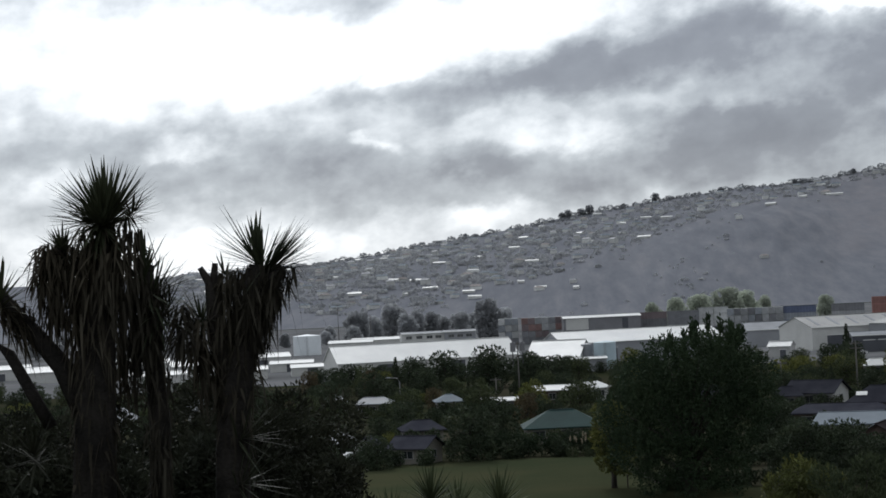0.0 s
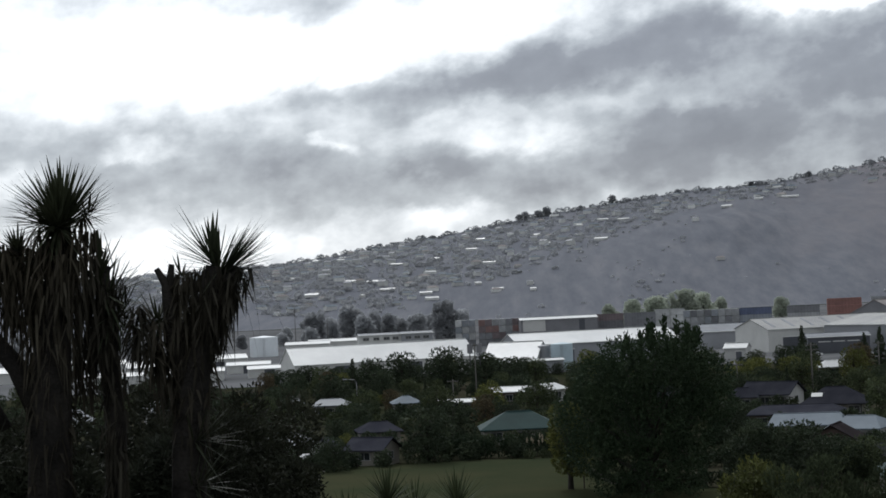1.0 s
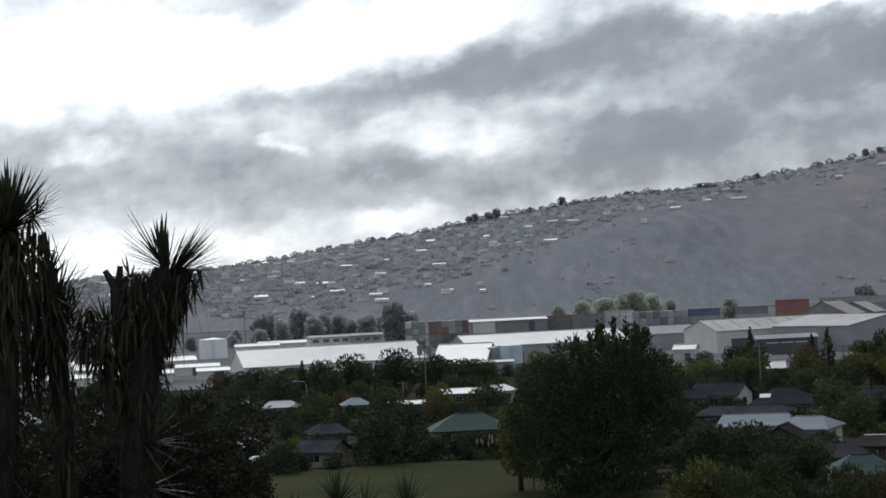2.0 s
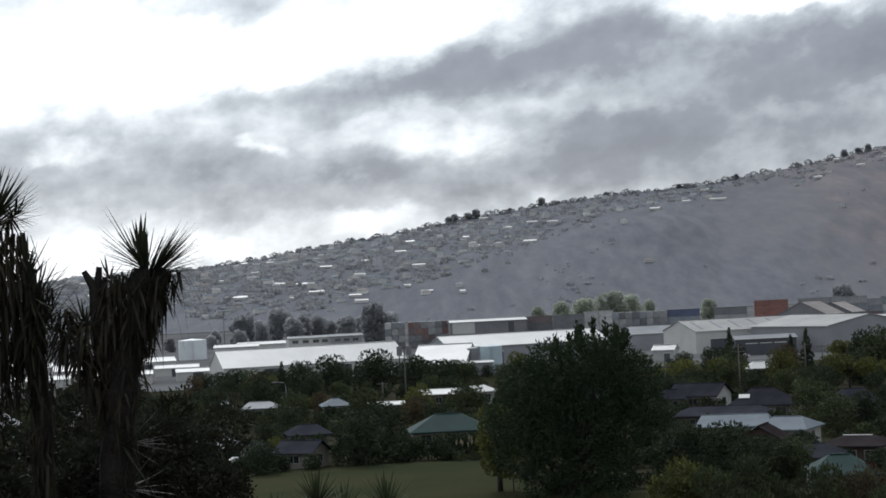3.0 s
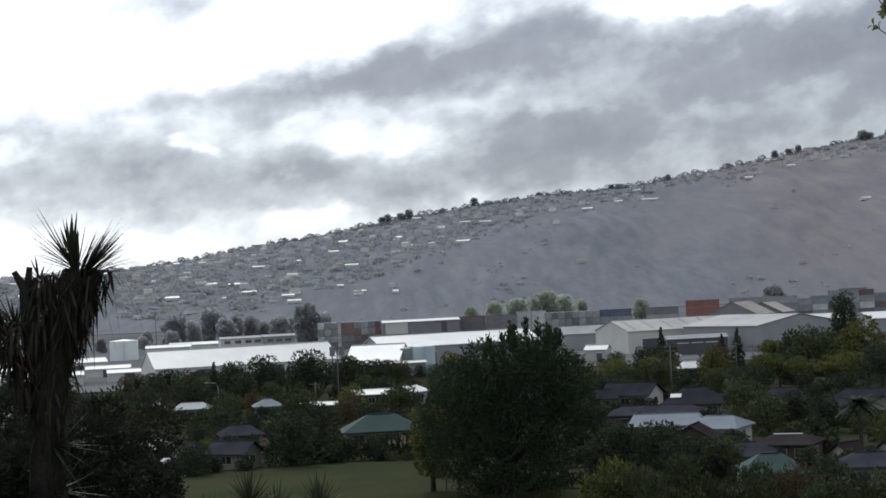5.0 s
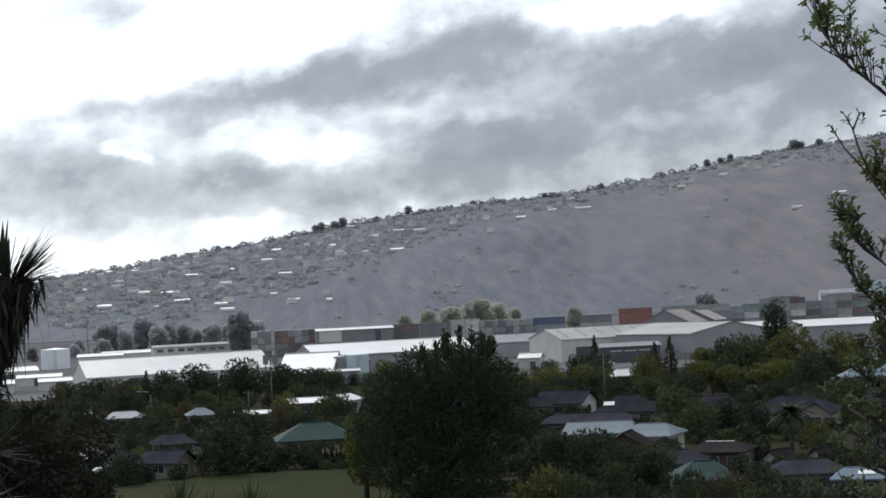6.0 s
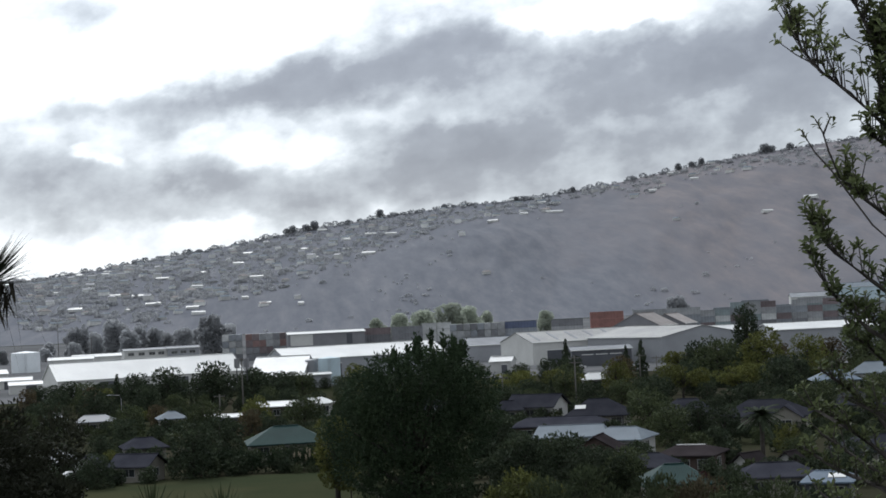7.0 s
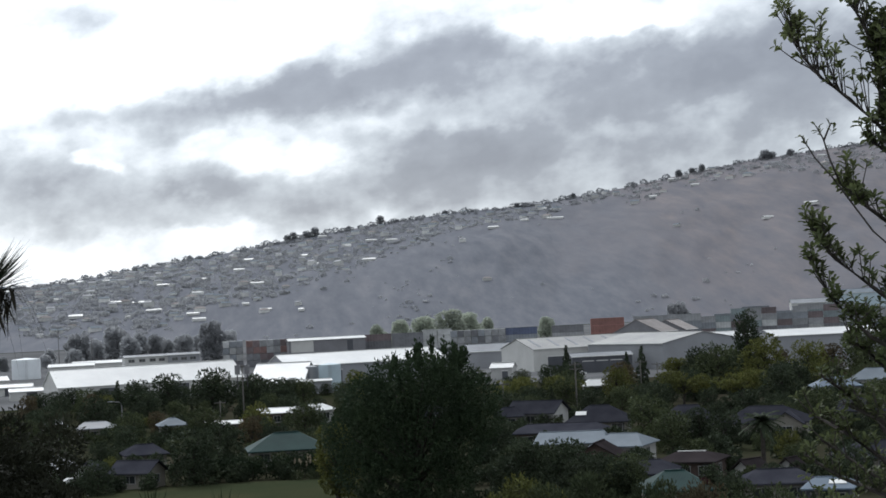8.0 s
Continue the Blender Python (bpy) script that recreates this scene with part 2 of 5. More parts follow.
TYRE = material("tyre_rubber", (0.02, 0.02, 0.02), rough=0.9, vary=0.1, scale=2)
PLUME = material("grass_plume", (0.42, 0.36, 0.27), rough=0.9, vary=0.2, scale=2, island=0.2)
# paint hues pulled towards light grey, so the colours hold the distance haze
CONTAINER_PAINTS = [material("container_" + n, c, rough=0.55, vary=0.22, scale=0.5, per_object=0.2) for n, c in (
    ("rust_red", (0.24, 0.15, 0.14)), ("grey", (0.32, 0.33, 0.34)), ("dark_grey", (0.19, 0.195, 0.21)),
    ("blue", (0.11, 0.135, 0.22)), ("maroon", (0.17, 0.135, 0.14)), ("pale", (0.48, 0.49, 0.49)), ("slate", (0.24, 0.26, 0.285)),
    ("orange_red", (0.30, 0.15, 0.13)), ("teal", (0.25, 0.30, 0.31)))]


def hazy_hill_material():
    mat = bpy.data.materials.new("hillside")
    mat.use_nodes = True
    nt = mat.node_tree
    N, L = nt.nodes.new, nt.links.new
    b = nt.nodes["Principled BSDF"]
    b.inputs["Roughness"].default_value, b.inputs["Specular IOR Level"].default_value = 0.95, 0.05
    geo = N("ShaderNodeNewGeometry")
    lay = N("ShaderNodeMapping")   # vegetation follows the contours
    lay.inputs["Scale"].default_value = (1.0, 0.05, 1.1)
    L(geo.outputs["Position"], lay.inputs["Vector"])

    def noise_of(scale, detail, rough=0.6):
        n = N("ShaderNodeTexNoise")
        n.inputs["Scale"].default_value, n.inputs["Detail"].default_value, n.inputs["Roughness"].default_value = scale, detail, rough
        L(lay.outputs[0], n.inputs["Vector"])
        return n.outputs["Fac"]

    def ramp_of(fac, stops):
        r = N("ShaderNodeValToRGB")
        L(fac, r.inputs[0])
        e = r.color_ramp.elements
        e[0].position, e[0].color = stops[0][0], (*stops[0][1], 1)
        e[1].position, e[1].color = stops[-1][0], (*stops[-1][1], 1)
        for p, c in stops[1:-1]:
            x = e.new(p)
            x.color = (*c, 1)
        return r.outputs[0]

    # scrub and grass tints are paled and blued: aerial haze put into the colour
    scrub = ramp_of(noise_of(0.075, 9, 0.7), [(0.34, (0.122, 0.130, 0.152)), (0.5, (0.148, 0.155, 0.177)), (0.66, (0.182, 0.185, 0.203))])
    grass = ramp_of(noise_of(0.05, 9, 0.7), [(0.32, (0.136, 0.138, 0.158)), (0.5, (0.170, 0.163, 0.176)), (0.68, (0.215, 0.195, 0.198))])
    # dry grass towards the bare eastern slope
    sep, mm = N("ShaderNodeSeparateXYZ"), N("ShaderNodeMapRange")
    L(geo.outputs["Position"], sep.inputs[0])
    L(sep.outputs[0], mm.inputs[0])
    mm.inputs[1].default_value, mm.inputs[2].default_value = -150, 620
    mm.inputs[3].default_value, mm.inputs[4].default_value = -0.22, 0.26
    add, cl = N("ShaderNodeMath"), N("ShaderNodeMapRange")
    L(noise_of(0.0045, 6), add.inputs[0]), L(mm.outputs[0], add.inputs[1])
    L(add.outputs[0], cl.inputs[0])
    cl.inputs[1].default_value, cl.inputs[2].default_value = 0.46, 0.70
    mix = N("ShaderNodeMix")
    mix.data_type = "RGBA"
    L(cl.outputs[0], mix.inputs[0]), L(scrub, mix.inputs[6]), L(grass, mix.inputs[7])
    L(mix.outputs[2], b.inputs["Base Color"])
    return mat


HILL = hazy_hill_material()


# ---------------------------------------------------------------- land
RIDGE = [(-40, 0.7), (-18, 0.75), (-12.5, 0.80), (-8.1, 1.0), (-5.7, 1.31), (-3.1, 1.66), (-0.6, 2.08), (2.2, 2.42), (4.5, 2.66),
         (6.8, 2.76), (9.0, 3.06), (11.2, 3.41), (13.5, 3.76), (14.9, 3.87), (17.3, 4.12), (22, 4.5), (45, 4.2)]
FOOT, CREST = 1450.0, 2350.0


def ridge_el(az):
    return np.interp(az, [r[0] for r in RIDGE], [r[1] for r in RIDGE])


def ground_z(x, y):
    r = math.hypot(x, y)
    az = math.degrees(math.atan2(x, y))
    s = min(max((y - 9) / 160, 0), 1)
    z = 20.3 * (1 - s) ** 1.35
    if y < 0:
        z += min(-y * 0.05, 12)
    if y > 0 and r > FOOT - 60:
        top = 22 + CREST * math.tan(radians(float(ridge_el(az))))
        u = (r - FOOT) / (CREST - FOOT)
        if u < 1:
            k = max(u, 0)
            shape = 0.8 * k + 0.2 * math.sin(k * math.pi / 2)
        else:
            shape = 1 - 0.25 * min((u - 1) / 2, 1) ** 1.2
        gully = noise.fractal(Vector((az * 0.28, r * 0.0016, 3.3)), 1.0, 2.0, 5)
        rough = noise.fractal(Vector((x * 0.012, y * 0.012, 8.0)), 1.0, 2.0, 4)
        k = max(min(u, 1), 0)
        inside = 4 * k * (1 - k)
        z = z * (1 - min(k * 6, 1)) + top * shape + gully * 15 * inside + rough * (0.5 * inside + 0.5 * min(k * 5, 1))
    return z


def at(az, d, up=0.0):
    a = radians(az)
    x, y = d * math.sin(a), d * math.cos(a)
    return Vector((x, y, ground_z(x, y) + up))


def place(az, d, turn=0.0, size=1.0, up=0.0):
    """A pose on the ground at a bearing and a distance, turned from facing the viewer."""
    p = at(az, d, up)
    return pose(p.x, p.y, p.z, 0, 0, turn - az) @ Matrix.Scale(size, 4)


def raw_mesh(name, verts, faces, mat, smooth=False):
    me = bpy.data.meshes.new(name)
    me.from_pydata([tuple(v) for v in verts], [], faces)
    me.materials.append(mat)
    if smooth:
        me.polygons.foreach_set("use_smooth", [True] * len(me.polygons))
    me.update()
    return me


def build_ground():
    az = np.concatenate([np.arange(-180, -24, 6.0), np.arange(-24, 24, 0.16), np.arange(24, 180, 6.0)])
    rad = np.concatenate([[0.5], np.arange(5, 60, 5), np.arange(60, 200, 10), np.arange(200, 1400, 60), np.arange(1400, 2420, 13), np.arange(2450, 4850, 200), [4900]])
    verts, faces, n = [], [], len(az)
    for r in rad:
        for a in az:
            x, y = r * math.sin(radians(a)), r * math.cos(radians(a))
            verts.append((x, y, ground_z(x, y)))
    for i in range(len(rad) - 1):
        for j in range(n):
            k = (j + 1) % n
            faces.append((i * n + j, (i + 1) * n + j, (i + 1) * n + k, i * n + k))
    faces.append(tuple(range(n)))
    me = raw_mesh("ground", verts, faces, SOIL, True)
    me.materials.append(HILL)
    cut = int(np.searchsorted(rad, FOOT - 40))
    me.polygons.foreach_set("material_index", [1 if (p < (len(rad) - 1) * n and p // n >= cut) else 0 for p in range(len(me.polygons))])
    tagged(new("ground", me), "suburban plain below a dry scrubby hillside", "ground", kind="structure")


build_ground()


# ---------------------------------------------------------------- builders
def part(name, bm, mat, parent=None, label="", smooth=False):
    me = bpy.data.meshes.new(name)
    bm.to_mesh(me)
    bm.free()
    me.materials.append(mat)
    if smooth:
        me.polygons.foreach_set("use_smooth", [True] * len(me.polygons))
    ob = new(name, me)
    ob.parent = parent
    return tagged(ob, label)


def raw_part(name, verts, faces, mat, parent=None, label="", smooth=False):
    ob = new(name, raw_mesh(name, verts, faces, mat, smooth))
    ob.parent = parent
    return tagged(ob, label)


def thing(name, label, category, group="", kind=""):
    return tagged(new(name), label, category, group, kind)


def box(bm, cx, cy, cz, sx, sy, sz, bevel=0.0):
    r = bmesh.ops.create_cube(bm, size=1.0, matrix=Matrix.Translation((cx, cy, cz)) @ Matrix.Diagonal((sx, sy, sz, 1)))
    if bevel:
        es = list({e for v in r["verts"] for e in v.link_edges})
        bmesh.ops.bevel(bm, geom=es, offset=bevel, segments=1, affect="EDGES")
    return bm


def boxed(*args, **kw):
    return box(bmesh.new(), *args, **kw)


def tube(points, radii, sides=7):
    """Vertices and faces of a tapered tube along points."""
    verts, faces = [], []
    pts = [Vector(p) for p in points]
    for i, p in enumerate(pts):
        d = (pts[min(i + 1, len(pts) - 1)] - pts[max(i - 1, 0)]).normalized()
        u = d.orthogonal().normalized()
        w = d.cross(u)
        for k in range(sides):
            a = 2 * math.pi * k / sides
            verts.append(p + (u * math.cos(a) + w * math.sin(a)) * radii[i])
    for i in range(len(pts) - 1):
        for k in range(sides):
            l = (k + 1) % sides
            faces.append((i * sides + k, i * sides + l, (i + 1) * sides + l, (i + 1) * sides + k))
    faces.append(tuple(range(sides))[::-1])
    faces.append(tuple((len(pts) - 1) * sides + k for k in range(sides)))
    return verts, faces


def joined(pieces):
    verts, faces = [], []
    for v, f in pieces:
        o = len(verts)
        verts += list(v)
        faces += [tuple(i + o for i in q) for q in f]
    return verts, faces


def leaf_cloud(rng, lobes, count, size, out=0.7, upright=0.0, thin=0.45):
    """Bent leaf sprays over the shells of ellipsoid lobes (centre, radii)."""
    vol = np.array([l[1][0] * l[1][1] + l[1][0] * l[1][2] for l in lobes])
    pick = rng.choice(len(lobes), count, p=vol / vol.sum())
    c = np.array([l[0] for l in lobes])[pick]
    rad = np.array([l[1] for l in lobes])[pick]
    n = rng.normal(size=(count, 3))
    n /= np.linalg.norm(n, axis=1)[:, None]
    depth = 1 - (1 - out) * rng.random(count) ** 0.8 + rng.normal(size=count) * 0.05
    pos = c + n * rad * depth[:, None]
    axis = n + rng.normal(size=(count, 3)) * 0.7
    axis[:, 2] += upright
    axis /= np.linalg.norm(axis, axis=1)[:, None]
    side = np.cross(axis, rng.normal(size=(count, 3)))
    side /= np.linalg.norm(side, axis=1)[:, None] + 1e-9
    nor = np.cross(axis, side)
    ln = size * (0.6 + 0.9 * rng.random(count))[:, None]
    w = ln * thin
    a = pos - axis * ln * 0.5
    b = pos + side * w * 0.5 + nor * ln * 0.08
    t = pos + axis * ln * 0.6 - nor * ln * 0.12
    e = pos - side * w * 0.5 + nor * ln * 0.08
    verts = np.stack([a, b, t, e], 1).reshape(-1, 3)
    faces = [(4 * i, 4 * i + 1, 4 * i + 2, 4 * i + 3) for i in range(count)]
    return verts, faces


def make_tree(name, label, seed, height, width, mat, count, leaf, style="round", lobes_n=16, trunk=None, low=0.28, given=None):
    """A tree whose base is its origin: trunk with limbs, and a crown of leaf sprays."""
    rng = np.random.default_rng(seed)
    root = thing(name, label, "tree")
    tr = trunk or height * 0.028
    lobes, limbs = [], []
    for i in range(lobes_n):
        k = (i + 0.5) / lobes_n
        a = i * 2.4 + rng.random() * 0.8
        if style == "round":
            zz = low + (1 - low) * (0.15 + 0.8 * k)
            prof = math.sin(math.pi * min(max((zz - low) / (1 - low), 0.05), 0.97)) ** 0.55
            rr = width * 0.5 * prof * (0.35 + 0.35 * rng.random())
            lr = width * (0.15 + 0.09 * rng.random())
            rad = (lr, lr, lr * 0.8)
        elif style == "cone":
            zz = low + (1 - low) * k
            rr = width * 0.5 * (1 - k) * 0.55
            lr = width * (0.07 + 0.24 * (1 - k))
            rad = (lr, lr, height * 0.09)
        elif style == "spire":
            zz = low + (1 - low) * k * 0.95
            rr = width * 0.14 * rng.random()
            lr = width * (0.30 + 0.12 * rng.random()) * math.sin(math.pi * (0.12 + 0.8 * k)) ** 0.5
            rad = (lr, lr, height * 0.12)
        else:  # wide, flat-topped
            zz = 0.45 + 0.42 * rng.random()
            rr = width * 0.42 * math.sqrt(rng.random())
            lr = width * (0.11 + 0.06 * rng.random())
            rad = (lr, lr, lr * 0.6)
        c = (rr * math.cos(a), rr * math.sin(a), zz * height - rad[2] * 0.3)
        lobes.append((c, rad))
        z0 = height * max(0.12, min(zz * 0.55, 0.6))
        limbs.append(tube([(0, 0, z0), (c[0] * 0.5, c[1] * 0.5, (z0 + c[2]) * 0.52), c], [tr * 0.5, tr * 0.3, tr * 0.08], 5))
    if given:
        lobes, limbs = [], []
        for x, z, r in given:
            for y in (-0.55, 0.5):
                y = y * (7.5 - abs(x) * 0.7) + rng.normal() * 0.5
                lobes.append(((x + rng.normal() * 0.4, y, z), (r * rng.uniform(0.8, 1.0), r * 0.9, r * rng.uniform(0.85, 1.0))))
                limbs.append(tube([(0, 0, max(1.5, z * 0.35)), (x * 0.5, y * 0.5, z * 0.75), (x, y, z)], [tr * 0.4, tr * 0.22, tr * 0.05], 5))
    bend = [(0, 0, -0.4), (0.05 * tr, 0, height * 0.15), (rng.normal() * tr, rng.normal() * tr, height * 0.45), (rng.normal() * tr, rng.normal() * tr, height * 0.85)]
    v, f = joined([tube(bend, [tr * 1.35, tr, tr * 0.7, tr * 0.12], 8)] + limbs)
    raw_part("trunk", v, f, BARK, root, smooth=True)
    v, f = leaf_cloud(rng, lobes, count, leaf, upright=0.9 if style in ("spire", "cone") else 0.25)
    raw_part("crown", v, f, mat, root)
    return root


def roof_shell(w, d, eave, rise, over=0.5, hip=0.0, thick=0.12):
    """A roof with thickness; ridge along x. hip: how far the ridge ends stand in from the gables."""
    W, D = w / 2 + over, d / 2 + over
    drop = rise * over / (d / 2)
    lo, hi = eave - drop, eave + rise
    hx = W - hip
    verts = []
    for t in (0.0, thick):
        verts += [(-W, -D, lo + t), (W, -D, lo + t), (W, D, lo + t), (-W, D, lo + t), (-hx, 0, hi + t), (hx, 0, hi + t)]
    top = [(6, 7, 11, 10), (8, 9, 10, 11), (7, 8, 11), (9, 6, 10)]
    bot = [(0, 4, 5, 1), (2, 5, 4, 3), (1, 5, 2), (3, 4, 0)]
    rim = [(0, 1, 7, 6), (1, 2, 8, 7), (2, 3, 9, 8), (3, 0, 6, 9)]
    if not hip:
        top, bot = top[:2], bot[:2]
        rim = [(0, 1, 7, 6), (2, 3, 9, 8), (1, 5, 11, 7), (5, 2, 8, 11), (3, 4, 10, 9), (4, 0, 6, 10)]
    return verts, top + bot + rim


def wall_shell(w, d, eave, rise, hip):
    W, D = w / 2, d / 2
    verts = [(-W, -D, -0.4), (W, -D, -0.4), (W, D, -0.4), (-W, D, -0.4), (-W, -D, eave), (W, -D, eave), (W, D, eave), (-W, D, eave)]
    faces = [(0, 1, 5, 4), (2, 3, 7, 6), (0, 3, 2, 1)]
    if hip:
        faces += [(1, 2, 6, 5), (3, 0, 4, 7), (4, 5, 6, 7)]
    else:
        verts += [(-W, 0, eave + rise), (W, 0, eave + rise)]
        faces += [(1, 2, 6, 9, 5), (3, 0, 4, 8, 7)]
    return verts, faces


def add_window(parent, x, y, z, w, h, side):
    """A window proud of a wall; side: 'y' faces along -y, 'x' along +x, 'w' along -x."""
    turn = {"y": 0, "x": 90, "w": -90}[side]
    m = pose(x, y, z, 0, 0, turn)
    bm = bmesh.new()
    for cx, cz, sx, sz in ((0, h / 2, w + 0.16, 0.09), (0, -h / 2, w + 0.16, 0.09), (-w / 2, 0, 0.09, h), (w / 2, 0, 0.09, h), (0, 0, 0.06, h)):
        box(bm, cx, -0.03, cz, sx, 0.1, sz)
    bm.transform(m)
    win = part("window", bm, WINDOW_TRIM, parent)
    bm = boxed(0, -0.012, 0, w, 0.03, h)
    bm.transform(m)
    part("pane", bm, PANE, win)


def make_house(label, w, d, eave, rise, wall, roof, hip=0.0, over=0.5, windows=3, chimney=None, ridge_cap=None, wing=None, name="house", door=True):
    root = thing(name, label, "house" if name == "house" else name.replace("_", " "))
    v, f = wall_shell(w, d, eave, rise, hip)
    raw_part("wall", v, f, wall, root)
    v, f = roof_shell(w, d, eave, rise, over, hip)
    rf = raw_part("roof", v, f, roof, root)
    hx = w / 2 + over - hip
    part("ridge_cap", boxed(0, 0, eave + rise + 0.13, 2 * hx, 0.3, 0.08), ridge_cap or roof, rf)
    if chimney is not None:
        bm = boxed(chimney, d * 0.12, eave + rise + 0.2, 0.8, 0.6, 1.5, bevel=0.04)
        box(bm, chimney, d * 0.12, eave + rise + 1.0, 0.95, 0.75, 0.12)
        part("chimney", bm, WALL_BRICK, rf)
    for i in range(windows):
        x = -w / 2 + w * (i + 0.5) / windows
        add_window(root, x, -d / 2 - 0.01, eave * 0.55, min(1.7, w / windows * 0.55), eave * 0.45, "y")
    if windows:
        add_window(root, w / 2 + 0.01, 0, eave * 0.55, min(1.6, d * 0.3), eave * 0.45, "x")
        add_window(root, -w / 2 - 0.01, 0, eave * 0.55, min(1.6, d * 0.3), eave * 0.45, "w")
    if door and windows:
        part("door", boxed(w * 0.5 / windows * 0.05 + w * 0.5 - w * 0.04 - 0.6, -d / 2 - 0.03, 1.0, 0.9, 0.06, 2.0, bevel=0.01), FRAME_DARK, root)
    # gutter and fascia along the front eave
    drop = rise * over / (d / 2)
    if windows:
        part("gutter", boxed(0, -d / 2 - over - 0.05, eave - drop + 0.02, w + 2 * over, 0.12, 0.12), roof, rf)
    if wing:
        wx, ww, wd, wr = wing
        v, f = wall_shell(wd, ww, eave - 0.1, wr, 0)
        m = pose(wx, -d / 2 - wd / 2 + 0.5, 0, 0, 0, 90)
        raw_part("wing_wall", [m @ Vector(p) for p in v], f, wall, root)
        v, f = roof_shell(wd + 2, ww, eave - 0.1, wr, 0.4, 0)
        m = pose(wx, -d / 2 - wd / 2 + 1.5, 0, 0, 0, 90)
        raw_part("wing_roof", [m @ Vector(p) for p in v], f, roof, root)
        add_window(root, wx, -d / 2 - wd + 0.49, eave * 0.55, ww * 0.4, eave * 0.45, "y")
    return root


def make_shed(name, label, w, d, eave, rise, wall, roof, over=0.3, doors=(), lights=0, windows=()):
    """An industrial hall, ridge along x."""
    root = thing(name, label, "warehouse")
    v, f = wall_shell(w, d, eave, rise, 0)
    raw_part("wall", v, f, wall, root)
    v, f = roof_shell(w, d, eave, rise, over, 0, 0.15)
    rf = raw_part("roof", v, f, roof, root)
    part("ridge_cap", boxed(0, 0, eave + rise + 0.18, w + 2 * over, 0.6, 0.1), roof, rf)
    drop = rise * over / (d / 2)
    for s in (-1, 1):
        part("gutter", boxed(0, s * (d / 2 + over + 0.08), eave - drop + 0.05, w + 2 * over, 0.2, 0.2), TRIM, rf)
    for x, dw, dh in doors:
        dr = part("roller_door", boxed(x, -d / 2 - 0.04, dh / 2, dw, 0.1, dh, bevel=0.02), WALL_DARK, root)
        part("door_track", boxed(x, -d / 2 - 0.06, dh + 0.12, dw + 0.3, 0.16, 0.2), TRIM, dr)
    for x, z, ww, wh in windows:
        add_window(root, x, -d / 2 - 0.01, z, ww, wh, "y")
    for i in range(lights):
        x = -w / 2 + w * (i + 0.5) / lights
        sl = math.atan2(rise, d / 2)
        bm = boxed(0, 0, 0.17, 0.9, d * 0.36, 0.05)
        bm.transform(pose(x, -d / 4, eave + rise / 2, math.degrees(sl)))
        part("skylight", bm, GREY_ROOF, rf)
    return root


def make_tank(label, radius, height, mat, cone=0.6):
    root = thing("storage_tank", label, "tank")
    bm = bmesh.new()
    bmesh.ops.create_cone(bm, cap_ends=True, segments=40, radius1=radius, radius2=radius, depth=height, matrix=Matrix.Translation((0, 0, height / 2 - 0.1)))
    part("shell", bm, mat, root, smooth=False)
    bm = bmesh.new()
    bmesh.ops.create_cone(bm, cap_ends=True, segments=40, radius1=radius * 1.01, radius2=0.3, depth=cone, matrix=Matrix.Translation((0, 0, height + cone / 2 - 0.1)))
    part("roof", bm, mat, root)
    for k in range(1, 4):
        bm = bmesh.new()
        bmesh.ops.create_cone(bm, cap_ends=True, segments=40, radius1=radius * 1.008, radius2=radius * 1.008, depth=0.12, matrix=Matrix.Translation((0, 0, height * k / 4)))
        part("stiffening_ring", bm, mat, root)
    bm = bmesh.new()
    for s in (-0.25, 0.25):
        box(bm, s, -radius - 0.15, height / 2, 0.06, 0.06, height)
    for k in range(int(height / 0.6)):
        box(bm, 0, -radius - 0.15, 0.4 + k * 0.6, 0.5, 0.04, 0.04)
    part("ladder", bm, STEEL, root)
    return root


def make_container(label, length, mat, group):
    root = thing("shipping_container", label, "shipping container", group)
    h, w = 2.59, 2.44
    verts, faces = [], []
    n = int(length / 0.56) * 2
    for y, s in ((-w / 2, 1), (w / 2, -1)):   # corrugated long sides
        o = len(verts)
        for i in range(n + 1):
            x = -length / 2 + 0.1 + (length - 0.2) * i / n
            dy = s * (0.02 + 0.06 * (i % 4 in (1, 2)))
            verts += [(x, y + dy, 0.14), (x, y + dy, h - 0.1)]
        for i in range(n):
            q = (o + 2 * i, o + 2 * i + 2, o + 2 * i + 3, o + 2 * i + 1)
            faces.append(q if s > 0 else q[::-1])
    raw_part("side_panel", verts, faces, mat, root)
    part("roof_panel", boxed(0, 0, h - 0.06, length - 0.1, w - 0.06, 0.05), mat, root)
    part("end_wall", boxed(-length / 2 + 0.06, 0, h / 2, 0.08, w - 0.1, h - 0.2), mat, root)
    dr = part("end_door", boxed(length / 2 - 0.06, 0, h / 2, 0.08, w - 0.1, h - 0.2), mat, root)
    bm = bmesh.new()
    for y in (-0.8, -0.35, 0.35, 0.8):
        box(bm, length / 2, y, h / 2, 0.05, 0.05, h - 0.25)
    part("lock_rod", bm, STEEL, dr)
    bm = bmesh.new()
    for y in (-w / 2 + 0.04, w / 2 - 0.04):
        for z in (0.08, h - 0.06):
            box(bm, 0, y, z, length, 0.09, 0.13)
        for x in (-length / 2 + 0.07, length / 2 - 0.07):
            box(bm, x, y, h / 2, 0.14, 0.1, h)
    part("frame", bm, mat, root)
    return root


